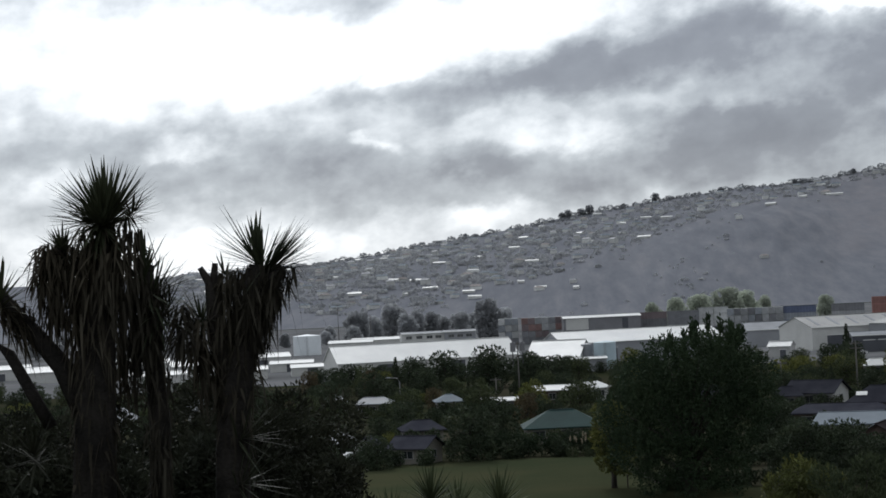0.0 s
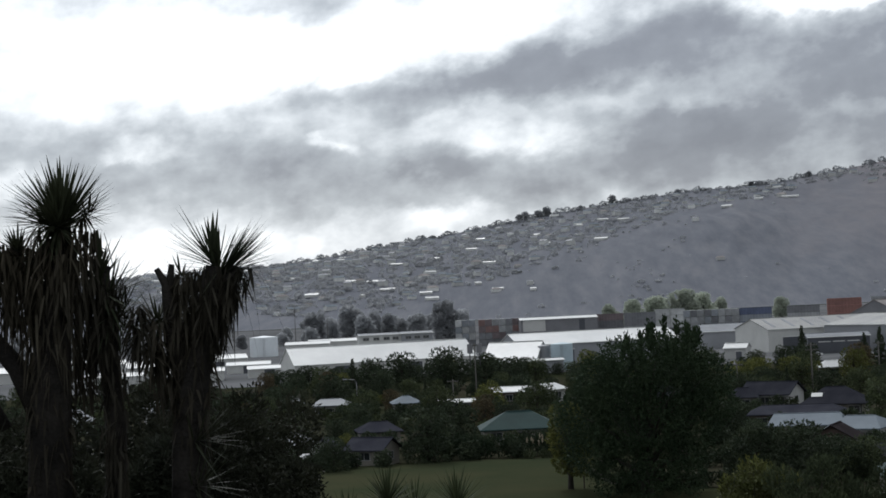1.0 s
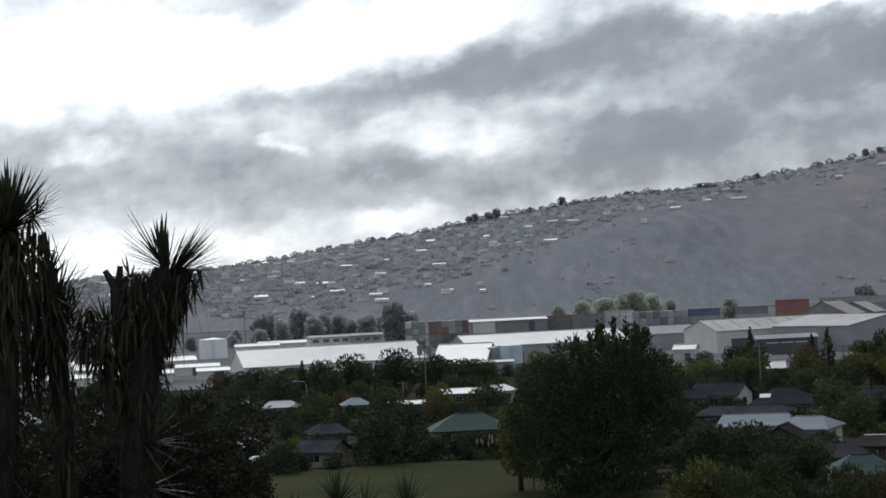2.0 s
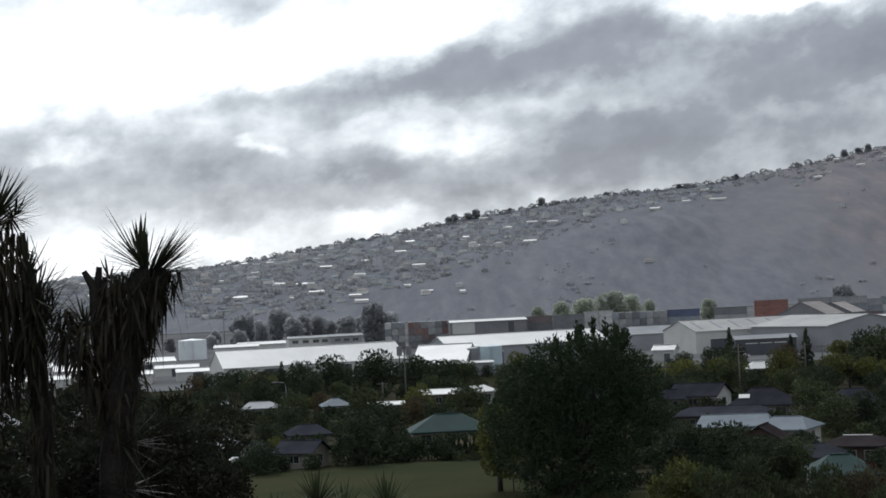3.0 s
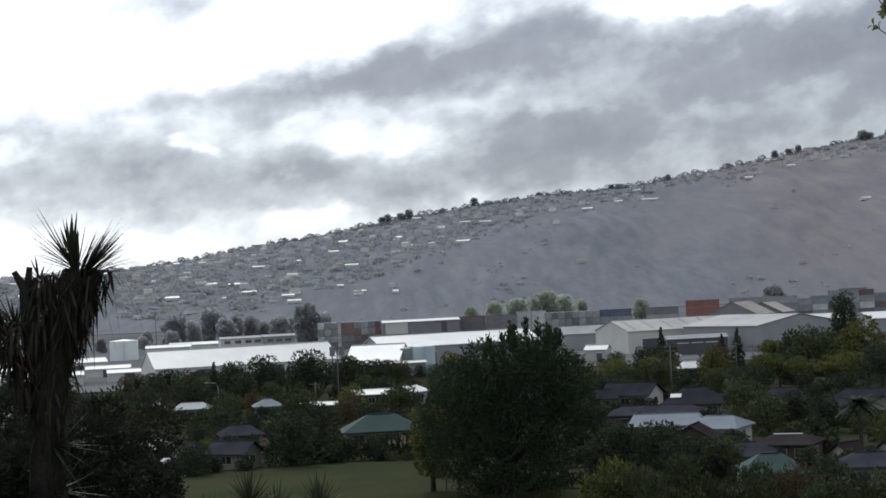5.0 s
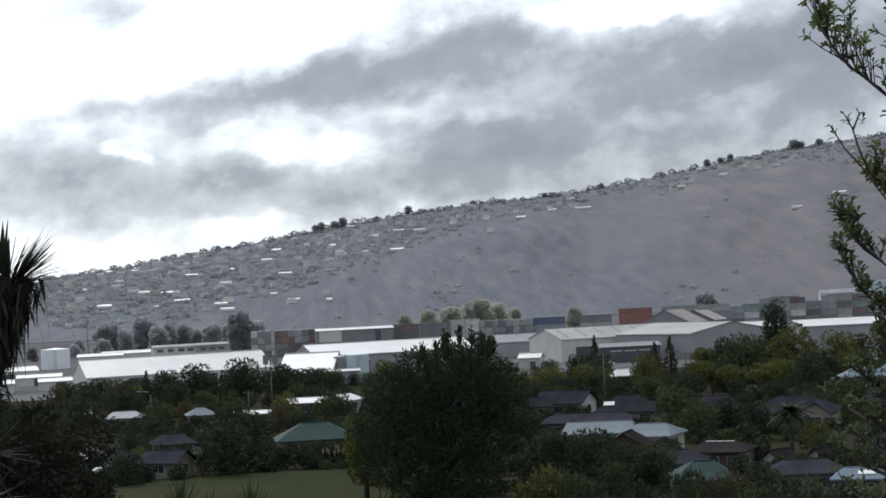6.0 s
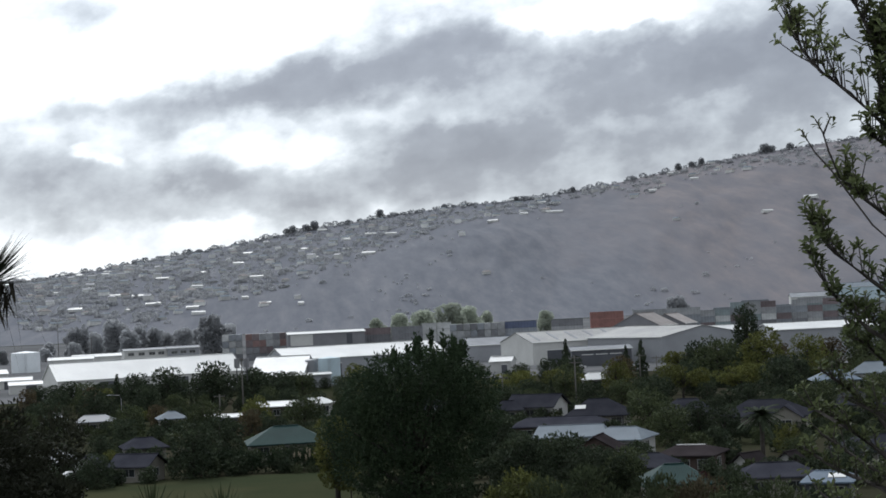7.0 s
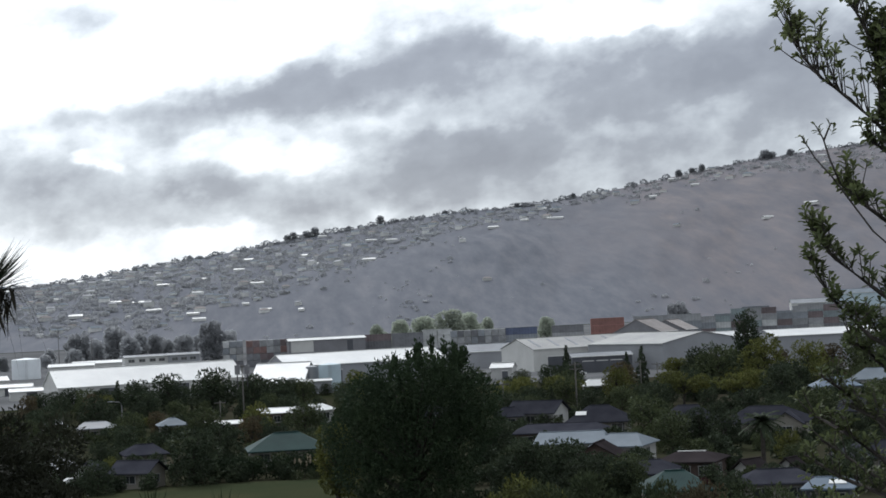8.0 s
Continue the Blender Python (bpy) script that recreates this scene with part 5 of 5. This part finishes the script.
def blade(verts, faces, base, way, length, width, droop, sag=2.0):
    """A folded sword leaf that bends down along its length."""
    way = Vector(way).normalized()
    side = way.cross(Vector((0, 0, 1)))
    if side.length < 0.05:
        side = Vector((1, 0, 0))
    side.normalize()
    fold = side.cross(way).normalized()
    o = len(verts)
    n = 5
    for k in range(n + 1):
        s = k / n
        c = Vector(base) + way * length * s + Vector((0, 0, -1)) * droop * length * s ** sag
        w = width * (0.55 + 1.3 * s - 1.75 * s * s) if k < n else 0.002
        verts += [c - side * w * 0.5, c - fold * w * 0.12, c + side * w * 0.5]
    for k in range(n):
        for j in (0, 1):
            a = o + 3 * k + j
            faces.append((a, a + 1, a + 4, a + 3))


def leaf_head(root, g, c, axis, count, length, width, spread=1.15, mat=BLADE, name="leaf_head", label=""):
    axis = Vector(axis).normalized()
    u = axis.orthogonal().normalized()
    w = axis.cross(u)
    verts, faces = [], []
    for i in range(count):
        k = (i + 0.5) / count
        tilt = spread * k ** 0.62 * 1.25
        a = i * 2.39996 + g.normal() * 0.15
        way = axis * math.cos(tilt) + (u * math.cos(a) + w * math.sin(a)) * math.sin(tilt)
        b = Vector(c) - axis * 0.16 * k
        blade(verts, faces, b, way, length * g.uniform(0.75, 1.1), width, max(0.0, k - 0.55) * g.uniform(0.2, 0.75), 2.0)
    raw_part(name, verts, faces, mat, root, label)


def dry_skirt(root, g, top, bottom, count, radius, length, mat=BLADE_DRY, label="hanging dead brown leaves"):
    verts, faces = [], []
    top, bottom = Vector(top), Vector(bottom)
    for i in range(count):
        c = top.lerp(bottom, g.random() ** 1.2)
        a = g.uniform(0, 2 * math.pi)
        out = Vector((math.cos(a), math.sin(a), 0))
        blade(verts, faces, c + out * radius * 0.25, out * g.uniform(0.5, 1.0) + Vector((g.normal() * 0.3, 0, g.uniform(-0.8, 0.5))), length * g.uniform(0.35, 1.05) * 0.6, g.uniform(0.025, 0.05), g.uniform(0.4, 1.7), g.uniform(1.3, 2.4))
    raw_part("dry_leaf_skirt", verts, faces, mat, root, label)


def hanging_skirt(root, g, top, bottom, r_top, r_bottom, count, length, mat=BLADE_DRY, label="hanging dead brown leaves"):
    """Dead leaves that hang along a crown, from a wide top to a narrow foot, with loose ends."""
    verts, faces = [], []
    top, bottom = Vector(top), Vector(bottom)
    for i in range(count):
        s = g.random()
        a = g.uniform(0, 2 * math.pi)
        out = Vector((math.cos(a), math.sin(a), 0))
        base = top.lerp(bottom, s) + out * (r_top + (r_bottom - r_top) * s) * g.uniform(0.3, 1.0)
        along = ((bottom + out * r_bottom) - (top + out * r_top)).normalized()
        loose = g.random() < 0.3
        way = along + out * (g.uniform(0.2, 1.3) if loose else g.uniform(-0.1, 0.25)) + Vector((g.normal(), g.normal(), g.normal())) * (0.4 if loose else 0.22)
        blade(verts, faces, base, way, length * g.uniform(0.3, 1.0) * (0.7 if loose else 1), g.uniform(0.014, 0.042), g.uniform(0.1, 0.7), 2.0)
    raw_part("dry_leaf_skirt", verts, faces, mat, root, label)


def strands(root, g, base, ends, label="long dangling dead leaf"):
    """Single long dead leaves that arch over and hang."""
    for e in ends:
        verts, faces = [], []
        way = Vector(e) - Vector(base)
        n = way.length
        blade(verts, faces, base, way + Vector((0, 0, n * 0.8)), n * 0.95, g.uniform(0.022, 0.032), 0.5, 2.2)
        raw_part("dangling_leaf", verts, faces, BLADE_DRY, root, label)


def stem(root, pts, radii, name="trunk", mat=BARK_CABBAGE, sides=9):
    v, f = tube(pts, radii, sides)
    raw_part(name, v, f, mat, root, smooth=True)


def cabbage_tree_tall():
    g = np.random.default_rng(101)
    root = thing("cabbage_tree", "tall cabbage tree with several spiky dark leaf heads", "cabbage tree")
    stem(root, [(-0.36, 0.0, 19.37), (-0.28, 0.0, 20.76), (-0.22, 0.0, 21.69), (-0.14, 0.0, 22.39), (-0.09, 0.0, 22.86)], [0.24, 0.22, 0.19, 0.13, 0.09])
    stem(root, [(0.33, 0.15, 19.32), (0.39, 0.15, 20.72), (0.35, 0.1, 21.43), (0.32, 0.05, 22.02), (0.33, 0.0, 22.37)], [0.12, 0.11, 0.10, 0.08, 0.06], "side_stem")
    stem(root, [(-0.2, 0.0, 21.69), (-0.39, 0.05, 22.05), (-0.55, 0.05, 22.41), (-0.59, 0.05, 22.65)], [0.13, 0.11, 0.08, 0.06], "branch")
    stem(root, [(-0.38, 0.0, 20.94), (-0.59, 0.1, 21.42), (-0.86, 0.1, 21.78), (-1.08, 0.1, 22.03), (-1.18, 0.1, 22.21)], [0.13, 0.11, 0.09, 0.08, 0.06], "branch")
    stem(root, [(-0.73, 0.2, 20.79), (-0.94, 0.2, 21.21), (-1.12, 0.2, 21.57), (-1.37, 0.2, 21.81)], [0.07, 0.065, 0.06, 0.05], "branch")
    leaf_head(root, g, (-0.08, 0.0, 22.95), (0.05, -0.1, 1), 100, 0.64, 0.048, 0.95)
    leaf_head(root, g, (-0.2, 0.05, 22.99), (-0.85, -0.1, 0.6), 44, 0.58, 0.046, 0.75)
    leaf_head(root, g, (-0.0, 0.05, 22.97), (0.6, -0.1, 0.8), 40, 0.58, 0.046, 0.6)
    leaf_head(root, g, (-0.29, -0.1, 22.9), (-0.9, -0.3, 0.1), 50, 0.42, 0.04, 1.1)
    leaf_head(root, g, (-0.12, -0.2, 22.86), (0.0, -1, 0.25), 70, 0.42, 0.045, 1.5)
    leaf_head(root, g, (0.23, 0.0, 23.01), (0.8, 0, 0.6), 46, 0.26, 0.03, 1.9, BLADE_DRY, label="withered curling leaf head")
    leaf_head(root, g, (-0.55, 0.05, 22.64), (-0.7, 0, 0.8), 90, 0.30, 0.036, 2.0)
    leaf_head(root, g, (-0.72, 0.05, 22.42), (-1, -0.2, 0.3), 70, 0.28, 0.034, 2.0)
    leaf_head(root, g, (0.29, 0.0, 22.34), (0.25, 0, 1), 12, 0.52, 0.055, 0.7)
    leaf_head(root, g, (0.46, 0.0, 22.16), (1, 0, 0.3), 46, 0.46, 0.034, 1.3)
    leaf_head(root, g, (0.53, 0.05, 21.89), (1, -0.1, 0.0), 60, 0.44, 0.03, 1.5)
    leaf_head(root, g, (-1.19, 0.1, 22.18), (-0.05, 0, 1), 60, 0.44, 0.044, 1.3)
    leaf_head(root, g, (-0.91, -0.2, 20.57), (-0.2, -0.5, 0.8), 36, 0.45, 0.03, 1.5, LEAF_SHADE, label="low dark leaf rosette")
    stem(root, [(0.33, 0.0, 22.31), (0.38, 0.0, 22.43)], [0.045, 0.03], "branch_stub")
    hanging_skirt(root, g, (-0.12, 0.0, 22.89), (-0.21, 0.0, 21.93), 0.34, 0.40, 520, 0.45)
    hanging_skirt(root, g, (-0.5, 0.05, 22.7), (-0.57, 0.05, 21.94), 0.34, 0.26, 380, 0.42)
    hanging_skirt(root, g, (0.22, 0.05, 22.85), (0.13, 0.05, 22.03), 0.14, 0.22, 220, 0.40)
    hanging_skirt(root, g, (0.35, 0.0, 22.31), (0.29, 0.0, 21.55), 0.22, 0.16, 260, 0.36)
    hanging_skirt(root, g, (-1.16, 0.1, 22.15), (-0.94, 0.1, 21.79), 0.26, 0.14, 220, 0.36)
    hanging_skirt(root, g, (-0.22, 0.0, 21.93), (-0.27, 0.0, 21.11), 0.34, 0.24, 240, 0.40)
    hanging_skirt(root, g, (-0.26, 0.0, 21.23), (-0.33, 0.0, 19.95), 0.26, 0.24, 260, 0.42)
    hanging_skirt(root, g, (0.4, 0.0, 21.54), (0.36, 0.0, 19.9), 0.15, 0.13, 200, 0.38)
    hanging_skirt(root, g, (0.12, 0.1, 21.91), (0.1, 0.1, 21.15), 0.16, 0.10, 160, 0.36)
    dry_skirt(root, g, (0.65, 0.0, 22.0), (0.69, 0.0, 21.53), 120, 0.25, 0.45)
    dry_skirt(root, g, (-0.65, 0.0, 22.71), (-0.75, 0.0, 22.3), 120, 0.25, 0.4)
    return root


def cabbage_tree_short():
    g = np.random.default_rng(202)
    root = thing("cabbage_tree", "cabbage tree with two spiky heads and a thick dead leaf skirt", "cabbage tree")
    stem(root, [(-0.03, 0.0, 19.27), (0.0, 0.0, 20.44), (0.07, 0.0, 21.15), (0.22, 0.0, 21.73), (0.35, 0.0, 22.38)], [0.20, 0.18, 0.17, 0.14, 0.09])
    stem(root, [(0.23, 0.0, 21.79), (0.45, 0.0, 22.13), (0.58, 0.0, 22.37)], [0.12, 0.10, 0.07], "branch")
    stem(root, [(-0.0, 0.0, 21.15), (-0.1, 0.0, 21.69), (-0.13, 0.0, 22.04), (-0.16, 0.0, 22.22), (-0.25, 0.0, 22.38)], [0.13, 0.10, 0.08, 0.05, 0.03], "branch_stub")
    stem(root, [(-0.13, 0.0, 22.1), (-0.11, 0.0, 22.28), (-0.09, 0.0, 22.42)], [0.06, 0.04, 0.03], "branch_stub")
    leaf_head(root, g, (0.34, 0.0, 22.47), (0.02, -0.05, 1), 8, 0.55, 0.06, 0.22)
    leaf_head(root, g, (0.32, 0.0, 22.45), (-0.62, -0.05, 0.9), 26, 0.64, 0.042, 0.62)
    leaf_head(root, g, (0.32, 0.0, 22.43), (-1, -0.3, 0.25), 14, 0.50, 0.024, 0.8)
    leaf_head(root, g, (0.46, 0.0, 22.32), (0.75, 0, 0.88), 60, 0.68, 0.045, 0.34)
    leaf_head(root, g, (0.55, 0.0, 22.37), (0.9, -0.1, 0.5), 26, 0.52, 0.036, 0.6)
    leaf_head(root, g, (0.41, 0.0, 22.42), (0.4, -0.2, 0.9), 9, 0.46, 0.022, 0.5)
    leaf_head(root, g, (0.64, 0.0, 22.33), (1, -0.1, 0.0), 14, 0.36, 0.018, 0.7)
    leaf_head(root, g, (-0.01, 0.05, 22.33), (-0.4, 0, 0.8), 30, 0.22, 0.03, 1.8)
    leaf_head(root, g, (-0.32, 0.1, 21.88), (-0.8, 0, 0.3), 50, 0.34, 0.03, 1.8)
    leaf_head(root, g, (0.18, -0.2, 20.61), (0.9, -0.4, 0.35), 22, 0.55, 0.026, 1.0, BLADE, label="low green leaf rosette")
    leaf_head(root, g, (0.15, -0.2, 20.14), (0.9, -0.4, 0.3), 22, 0.55, 0.026, 1.0, BLADE, label="low green leaf rosette")
    hanging_skirt(root, g, (0.32, 0.0, 22.39), (0.2, 0.0, 21.67), 0.36, 0.20, 520, 0.42)
    hanging_skirt(root, g, (0.58, 0.0, 22.37), (0.38, 0.0, 21.84), 0.20, 0.14, 320, 0.36)
    hanging_skirt(root, g, (0.02, 0.0, 22.33), (-0.04, 0.0, 21.63), 0.16, 0.14, 260, 0.34)
    hanging_skirt(root, g, (0.14, 0.0, 21.73), (0.05, 0.0, 21.03), 0.26, 0.16, 260, 0.40)
    hanging_skirt(root, g, (0.4, 0.0, 21.6), (0.31, 0.0, 21.49), 0.10, 0.06, 30, 0.34)
    hanging_skirt(root, g, (0.05, 0.0, 21.09), (-0.01, 0.0, 19.85), 0.20, 0.18, 240, 0.40)
    hanging_skirt(root, g, (-0.18, 0.0, 21.63), (-0.16, 0.0, 21.04), 0.16, 0.18, 160, 0.34)
    dry_skirt(root, g, (-0.24, 0.0, 21.87), (-0.32, 0.0, 21.4), 110, 0.3, 0.45)
    strands(root, g, (0.71, 0.0, 22.48), [(0.8, 0.0, 21.91), (0.87, 0.0, 22.17), (0.73, 0.0, 21.82), (0.93, 0.0, 22.29), (0.81, 0.0, 21.64)])
    strands(root, g, (0.63, 0.0, 22.07), [(0.66, 0.0, 21.59), (0.75, 0.0, 21.79), (0.57, 0.0, 21.45)])
    return root


set_at(cabbage_tree_tall(), frame_of(-14.1, 20))
set_at(cabbage_tree_short(), frame_of(-10.9, 20))


def young_cabbage(label, seed, h):
    g = np.random.default_rng(seed)
    root = thing("cabbage_tree", label, "cabbage tree")
    stem(root, [(0, 0, -0.3), (0.05, 0, h * 0.5), (0, 0, h)], [0.14, 0.11, 0.08])
    leaf_head(root, g, (0, 0, h), (0, -0.1, 1), 130, 0.95, 0.06, 1.5, LEAF_MID)
    dry_skirt(root, g, (0, 0, h), (0, 0, h * 0.55), 160, 0.25, 0.8)
    return root


for i, (az, d, top) in enumerate(((-5.03, 45, 17.1), (-2.95, 45, 16.95), (-6.25, 44, 16.7), (-4.2, 47, 16.6))):
    p = at(az, d)
    set_at(young_cabbage("young cabbage tree with an arching green leaf head", 300 + i, top - p.z), place(az, d, i * 40))


def rosettes(g, tips, count, size):
    """Whorls of small obovate leaves at twig tips."""
    verts, faces = [], []
    for c, way in tips:
        way = Vector(way).normalized()
        u = way.orthogonal().normalized()
        w = way.cross(u)
        for i in range(count):
            a = i * 2.4 + g.uniform(0, 0.6)
            tilt = g.uniform(0.5, 1.35)
            d = (way * math.cos(tilt) + (u * math.cos(a) + w * math.sin(a)) * math.sin(tilt)).normalized()
            s = d.cross(way)
            s = s.normalized() if s.length > 0.01 else u
            n = s.cross(d)
            L = size * g.uniform(0.65, 1.15)
            b = Vector(c) - way * g.uniform(0, 0.05)
            o = len(verts)
            verts += [b, b + d * L * 0.45 - s * L * 0.16 + n * L * 0.05, b + d * L * 0.8 - s * L * 0.2, b + d * L - n * L * 0.12,
                      b + d * L * 0.8 + s * L * 0.2, b + d * L * 0.45 + s * L * 0.16 + n * L * 0.05, b + d * L * 0.55 - n * L * 0.03]
            faces += [(o, o + 1, o + 6), (o + 1, o + 2, o + 6), (o + 2, o + 3, o + 6), (o + 3, o + 4, o + 6), (o + 4, o + 5, o + 6), (o + 5, o, o + 6)]
    return verts, faces


def near_shrub_tree():
    g = np.random.default_rng(404)
    root = thing("shrub_tree", "leggy broadleaf shrub with clustered small green leaves", "shrub")
    stem(root, [(1.25, 0.1, 19.6), (1.2, 0.05, 20.4), (1.02, 0, 21.2), (0.95, 0, 22.0), (0.8, 0.1, 23.2)], [0.09, 0.08, 0.065, 0.05, 0.03], mat=BARK_TWIG)
    limbs = [  # nodes (x, z), twig count, twig length, leaf-bearing start
        ([(1.02, 21.2), (0.5, 22.35), (0.14, 22.76), (-0.03, 22.94), (-0.17, 23.06), (-0.26, 23.18), (-0.31, 23.34)], 58, 0.24, 0.30),
        ([(0.98, 21.6), (0.42, 22.75), (0.16, 23.1), (0.06, 23.3), (0.00, 23.45)], 56, 0.18, 0.35),
        ([(0.95, 21.9), (0.5, 22.9), (0.30, 23.3), (0.22, 23.6)], 40, 0.18, 0.3),
        ([(1.0, 21.3), (0.45, 22.0), (0.18, 22.25), (0.0, 22.40), (-0.08, 22.50)], 52, 0.15, 0.35),
        ([(1.0, 21.1), (0.4, 21.65), (0.05, 21.95), (-0.15, 22.12), (-0.26, 22.28)], 46, 0.14, 0.40),
        ([(1.05, 21.0), (0.4, 21.45), (0.0, 21.72), (-0.18, 21.92), (-0.30, 22.17)], 30, 0.10, 0.45),
        ([(1.0, 21.5), (0.55, 22.3), (0.30, 22.55), (0.15, 22.65), (0.06, 22.72)], 44, 0.15, 0.3),
        ([(1.05, 20.9), (0.5, 21.3), (0.15, 21.6), (-0.02, 21.8)], 50, 0.16, 0.25),
        ([(1.1, 20.7), (0.5, 21.0), (0.1, 21.25), (-0.15, 21.38)], 34, 0.15, 0.2),
        ([(1.15, 20.4), (0.5, 20.75), (0.05, 20.95), (-0.28, 21.20)], 36, 0.15, 0.2),
        ([(1.2, 20.2), (0.5, 20.5), (0.0, 20.65), (-0.30, 20.9)], 36, 0.15, 0.15),
        ([(1.2, 20.1), (0.6, 20.3), (0.1, 20.4), (-0.25, 20.6)], 34, 0.15, 0.15),
        ([(0.3, 22.17), (0.18, 22.67), (0.12, 22.99), (0.12, 23.23)], 70, 0.14, 0.3),
        ([(0.3, 22.17), (0.22, 22.81), (0.19, 23.13), (0.17, 23.34)], 60, 0.16, 0.3),
        ([(0.28, 20.79), (0.08, 21.2), (-0.11, 21.41), (-0.26, 21.53)], 26, 0.12, 0.35),
        ([(0.28, 20.79), (0.04, 21.08), (-0.15, 21.23), (-0.32, 21.33)], 24, 0.12, 0.3),
        ([(0.27, 20.64), (0.03, 20.91), (-0.19, 21.0), (-0.36, 21.12)], 24, 0.12, 0.3),
        ([(0.27, 21.08), (0.12, 21.49), (-0.0, 21.63), (-0.1, 21.7)], 24, 0.12, 0.3)]
    for nodes, twigs, reach, start in limbs:
        pts = [Vector((x, g.normal() * 0.04, z)) for x, z in nodes]
        n = len(pts)
        stem(root, pts, [0.015 * (1 - i / n) + 0.003 for i in range(n)], "branch", BARK_TWIG, 6)
        pieces, tips = [], [(pts[-1], pts[-1] - pts[-2])]
        for i in range(twigs):
            s = start + (1 - start) * g.random()
            k = min(int(s * (n - 1)), n - 2)
            p = pts[k].lerp(pts[k + 1], s * (n - 1) - k)
            along = (pts[k + 1] - pts[k]).normalized()
            way = along * 0.35 + Vector((g.normal() * 0.35 + 0.10, g.normal() * 0.6, 0.75 + g.normal() * 0.35))
            L = reach * g.uniform(0.3, 1.4)
            q = p + way.normalized() * L
            pieces.append(tube([p, p.lerp(q, 0.5) + Vector((0, 0, -0.01)), q], [0.005, 0.004, 0.0028], 4))
            tips.append((q, way))
            if g.random() < 0.15:
                tips.append((p.lerp(q, 0.55), way))
        v, f = joined(pieces)
        tagged(raw_part("twig", v, f, BARK_TWIG, root), kind="stuff")
        v, f = rosettes(g, tips, 8, 0.052 if pts[-1].z > 21.6 else 0.042)
        tagged(raw_part("foliage", v, f, LEAF_NEAR, root), kind="stuff")
    for nodes in ([(0.35, 21.95), (0.05, 22.25), (-0.14, 22.54), (-0.22, 22.64), (-0.285, 22.76)], [(-0.10, 22.50), (-0.15, 22.64), (-0.175, 22.74), (-0.21, 22.81)], [(-0.172, 22.73), (-0.15, 22.78), (-0.13, 22.82)]):
        pts = [Vector((x, -0.05, z)) for x, z in nodes]
        stem(root, pts, [0.006 - 0.003 * i / len(pts) for i in range(len(pts))], "sprig", BARK_TWIG, 5)
        v, f = rosettes(g, [(pts[-1], pts[-1] - pts[-2]), (pts[-1] - Vector((-0.01, 0, 0.03)), pts[-1] - pts[-2])], 4, 0.045)
        raw_part("sprig_leaf", v, f, LEAF_NEAR, root)
    return root


set_at(near_shrub_tree(), frame_of(16.5, 10))


def slope_bush(label, seed, az, d, top, width, mat, leaf, count, upright=0.3, lobes_n=14, name="shrub"):
    g = np.random.default_rng(seed)
    root = thing(name, label, "shrub")
    base = at(az, d)
    h = top - base.z + 0.7
    lobes, pieces = [], []
    for i in range(lobes_n):
        a, r = i * 2.4, width * 0.5 * math.sqrt((i + 0.3) / lobes_n) * 0.75
        lr = width * g.uniform(0.13, 0.2)
        z = h * g.uniform(0.45, 0.98) * (1 - 0.25 * (r / (width * 0.5)) ** 2) - lr * 0.4
        c = (r * math.cos(a), r * math.sin(a), z)
        lobes.append((c, (lr, lr, max(lr * 0.9, h * 0.13))))
        pieces.append(tube([(0.15 * math.cos(a), 0.15 * math.sin(a), -0.3), (c[0] * 0.45, c[1] * 0.45, z * 0.5), c], [0.09, 0.05, 0.012], 5))
    for v, f in pieces:
        raw_part("stem", v, f, BARK, root)
    v, f = leaf_cloud(g, lobes, count, leaf, out=0.5, upright=upright)
    raw_part("foliage", v, f, mat, root)
    p = base
    set_at(root, pose(p.x, p.y, p.z, 0, 0, -az))
    return root


slope_bush("rounded yellow-green shrub on the near slope", 501, 5.9, 75, 14.35, 4.2, LEAF_LIGHT, 0.17, 5200, 0.6)
slope_bush("upright olive shrub with twiggy brownish tips", 502, 7.6, 72, 14.75, 4.2, LEAF_MID, 0.16, 5200, 1.6)
slope_bush("upright olive shrub with twiggy brownish tips", 503, 9.3, 74, 14.5, 4.6, LEAF_MID, 0.16, 5200, 1.6)
slope_bush("brownish twiggy shrub on the near slope", 504, 11.2, 76, 13.7, 4.6, LEAF_AUTUMN, 0.16, 3600, 1.6)
slope_bush("olive shrub on the near slope", 505, 12.9, 74, 13.8, 4.4, LEAF_MID, 0.17, 4200, 0.8)
slope_bush("dark green shrub beside the lawn slope", 506, 4.0, 82, 12.2, 4.0, LEAF_BIG, 0.18, 3200, 0.6)
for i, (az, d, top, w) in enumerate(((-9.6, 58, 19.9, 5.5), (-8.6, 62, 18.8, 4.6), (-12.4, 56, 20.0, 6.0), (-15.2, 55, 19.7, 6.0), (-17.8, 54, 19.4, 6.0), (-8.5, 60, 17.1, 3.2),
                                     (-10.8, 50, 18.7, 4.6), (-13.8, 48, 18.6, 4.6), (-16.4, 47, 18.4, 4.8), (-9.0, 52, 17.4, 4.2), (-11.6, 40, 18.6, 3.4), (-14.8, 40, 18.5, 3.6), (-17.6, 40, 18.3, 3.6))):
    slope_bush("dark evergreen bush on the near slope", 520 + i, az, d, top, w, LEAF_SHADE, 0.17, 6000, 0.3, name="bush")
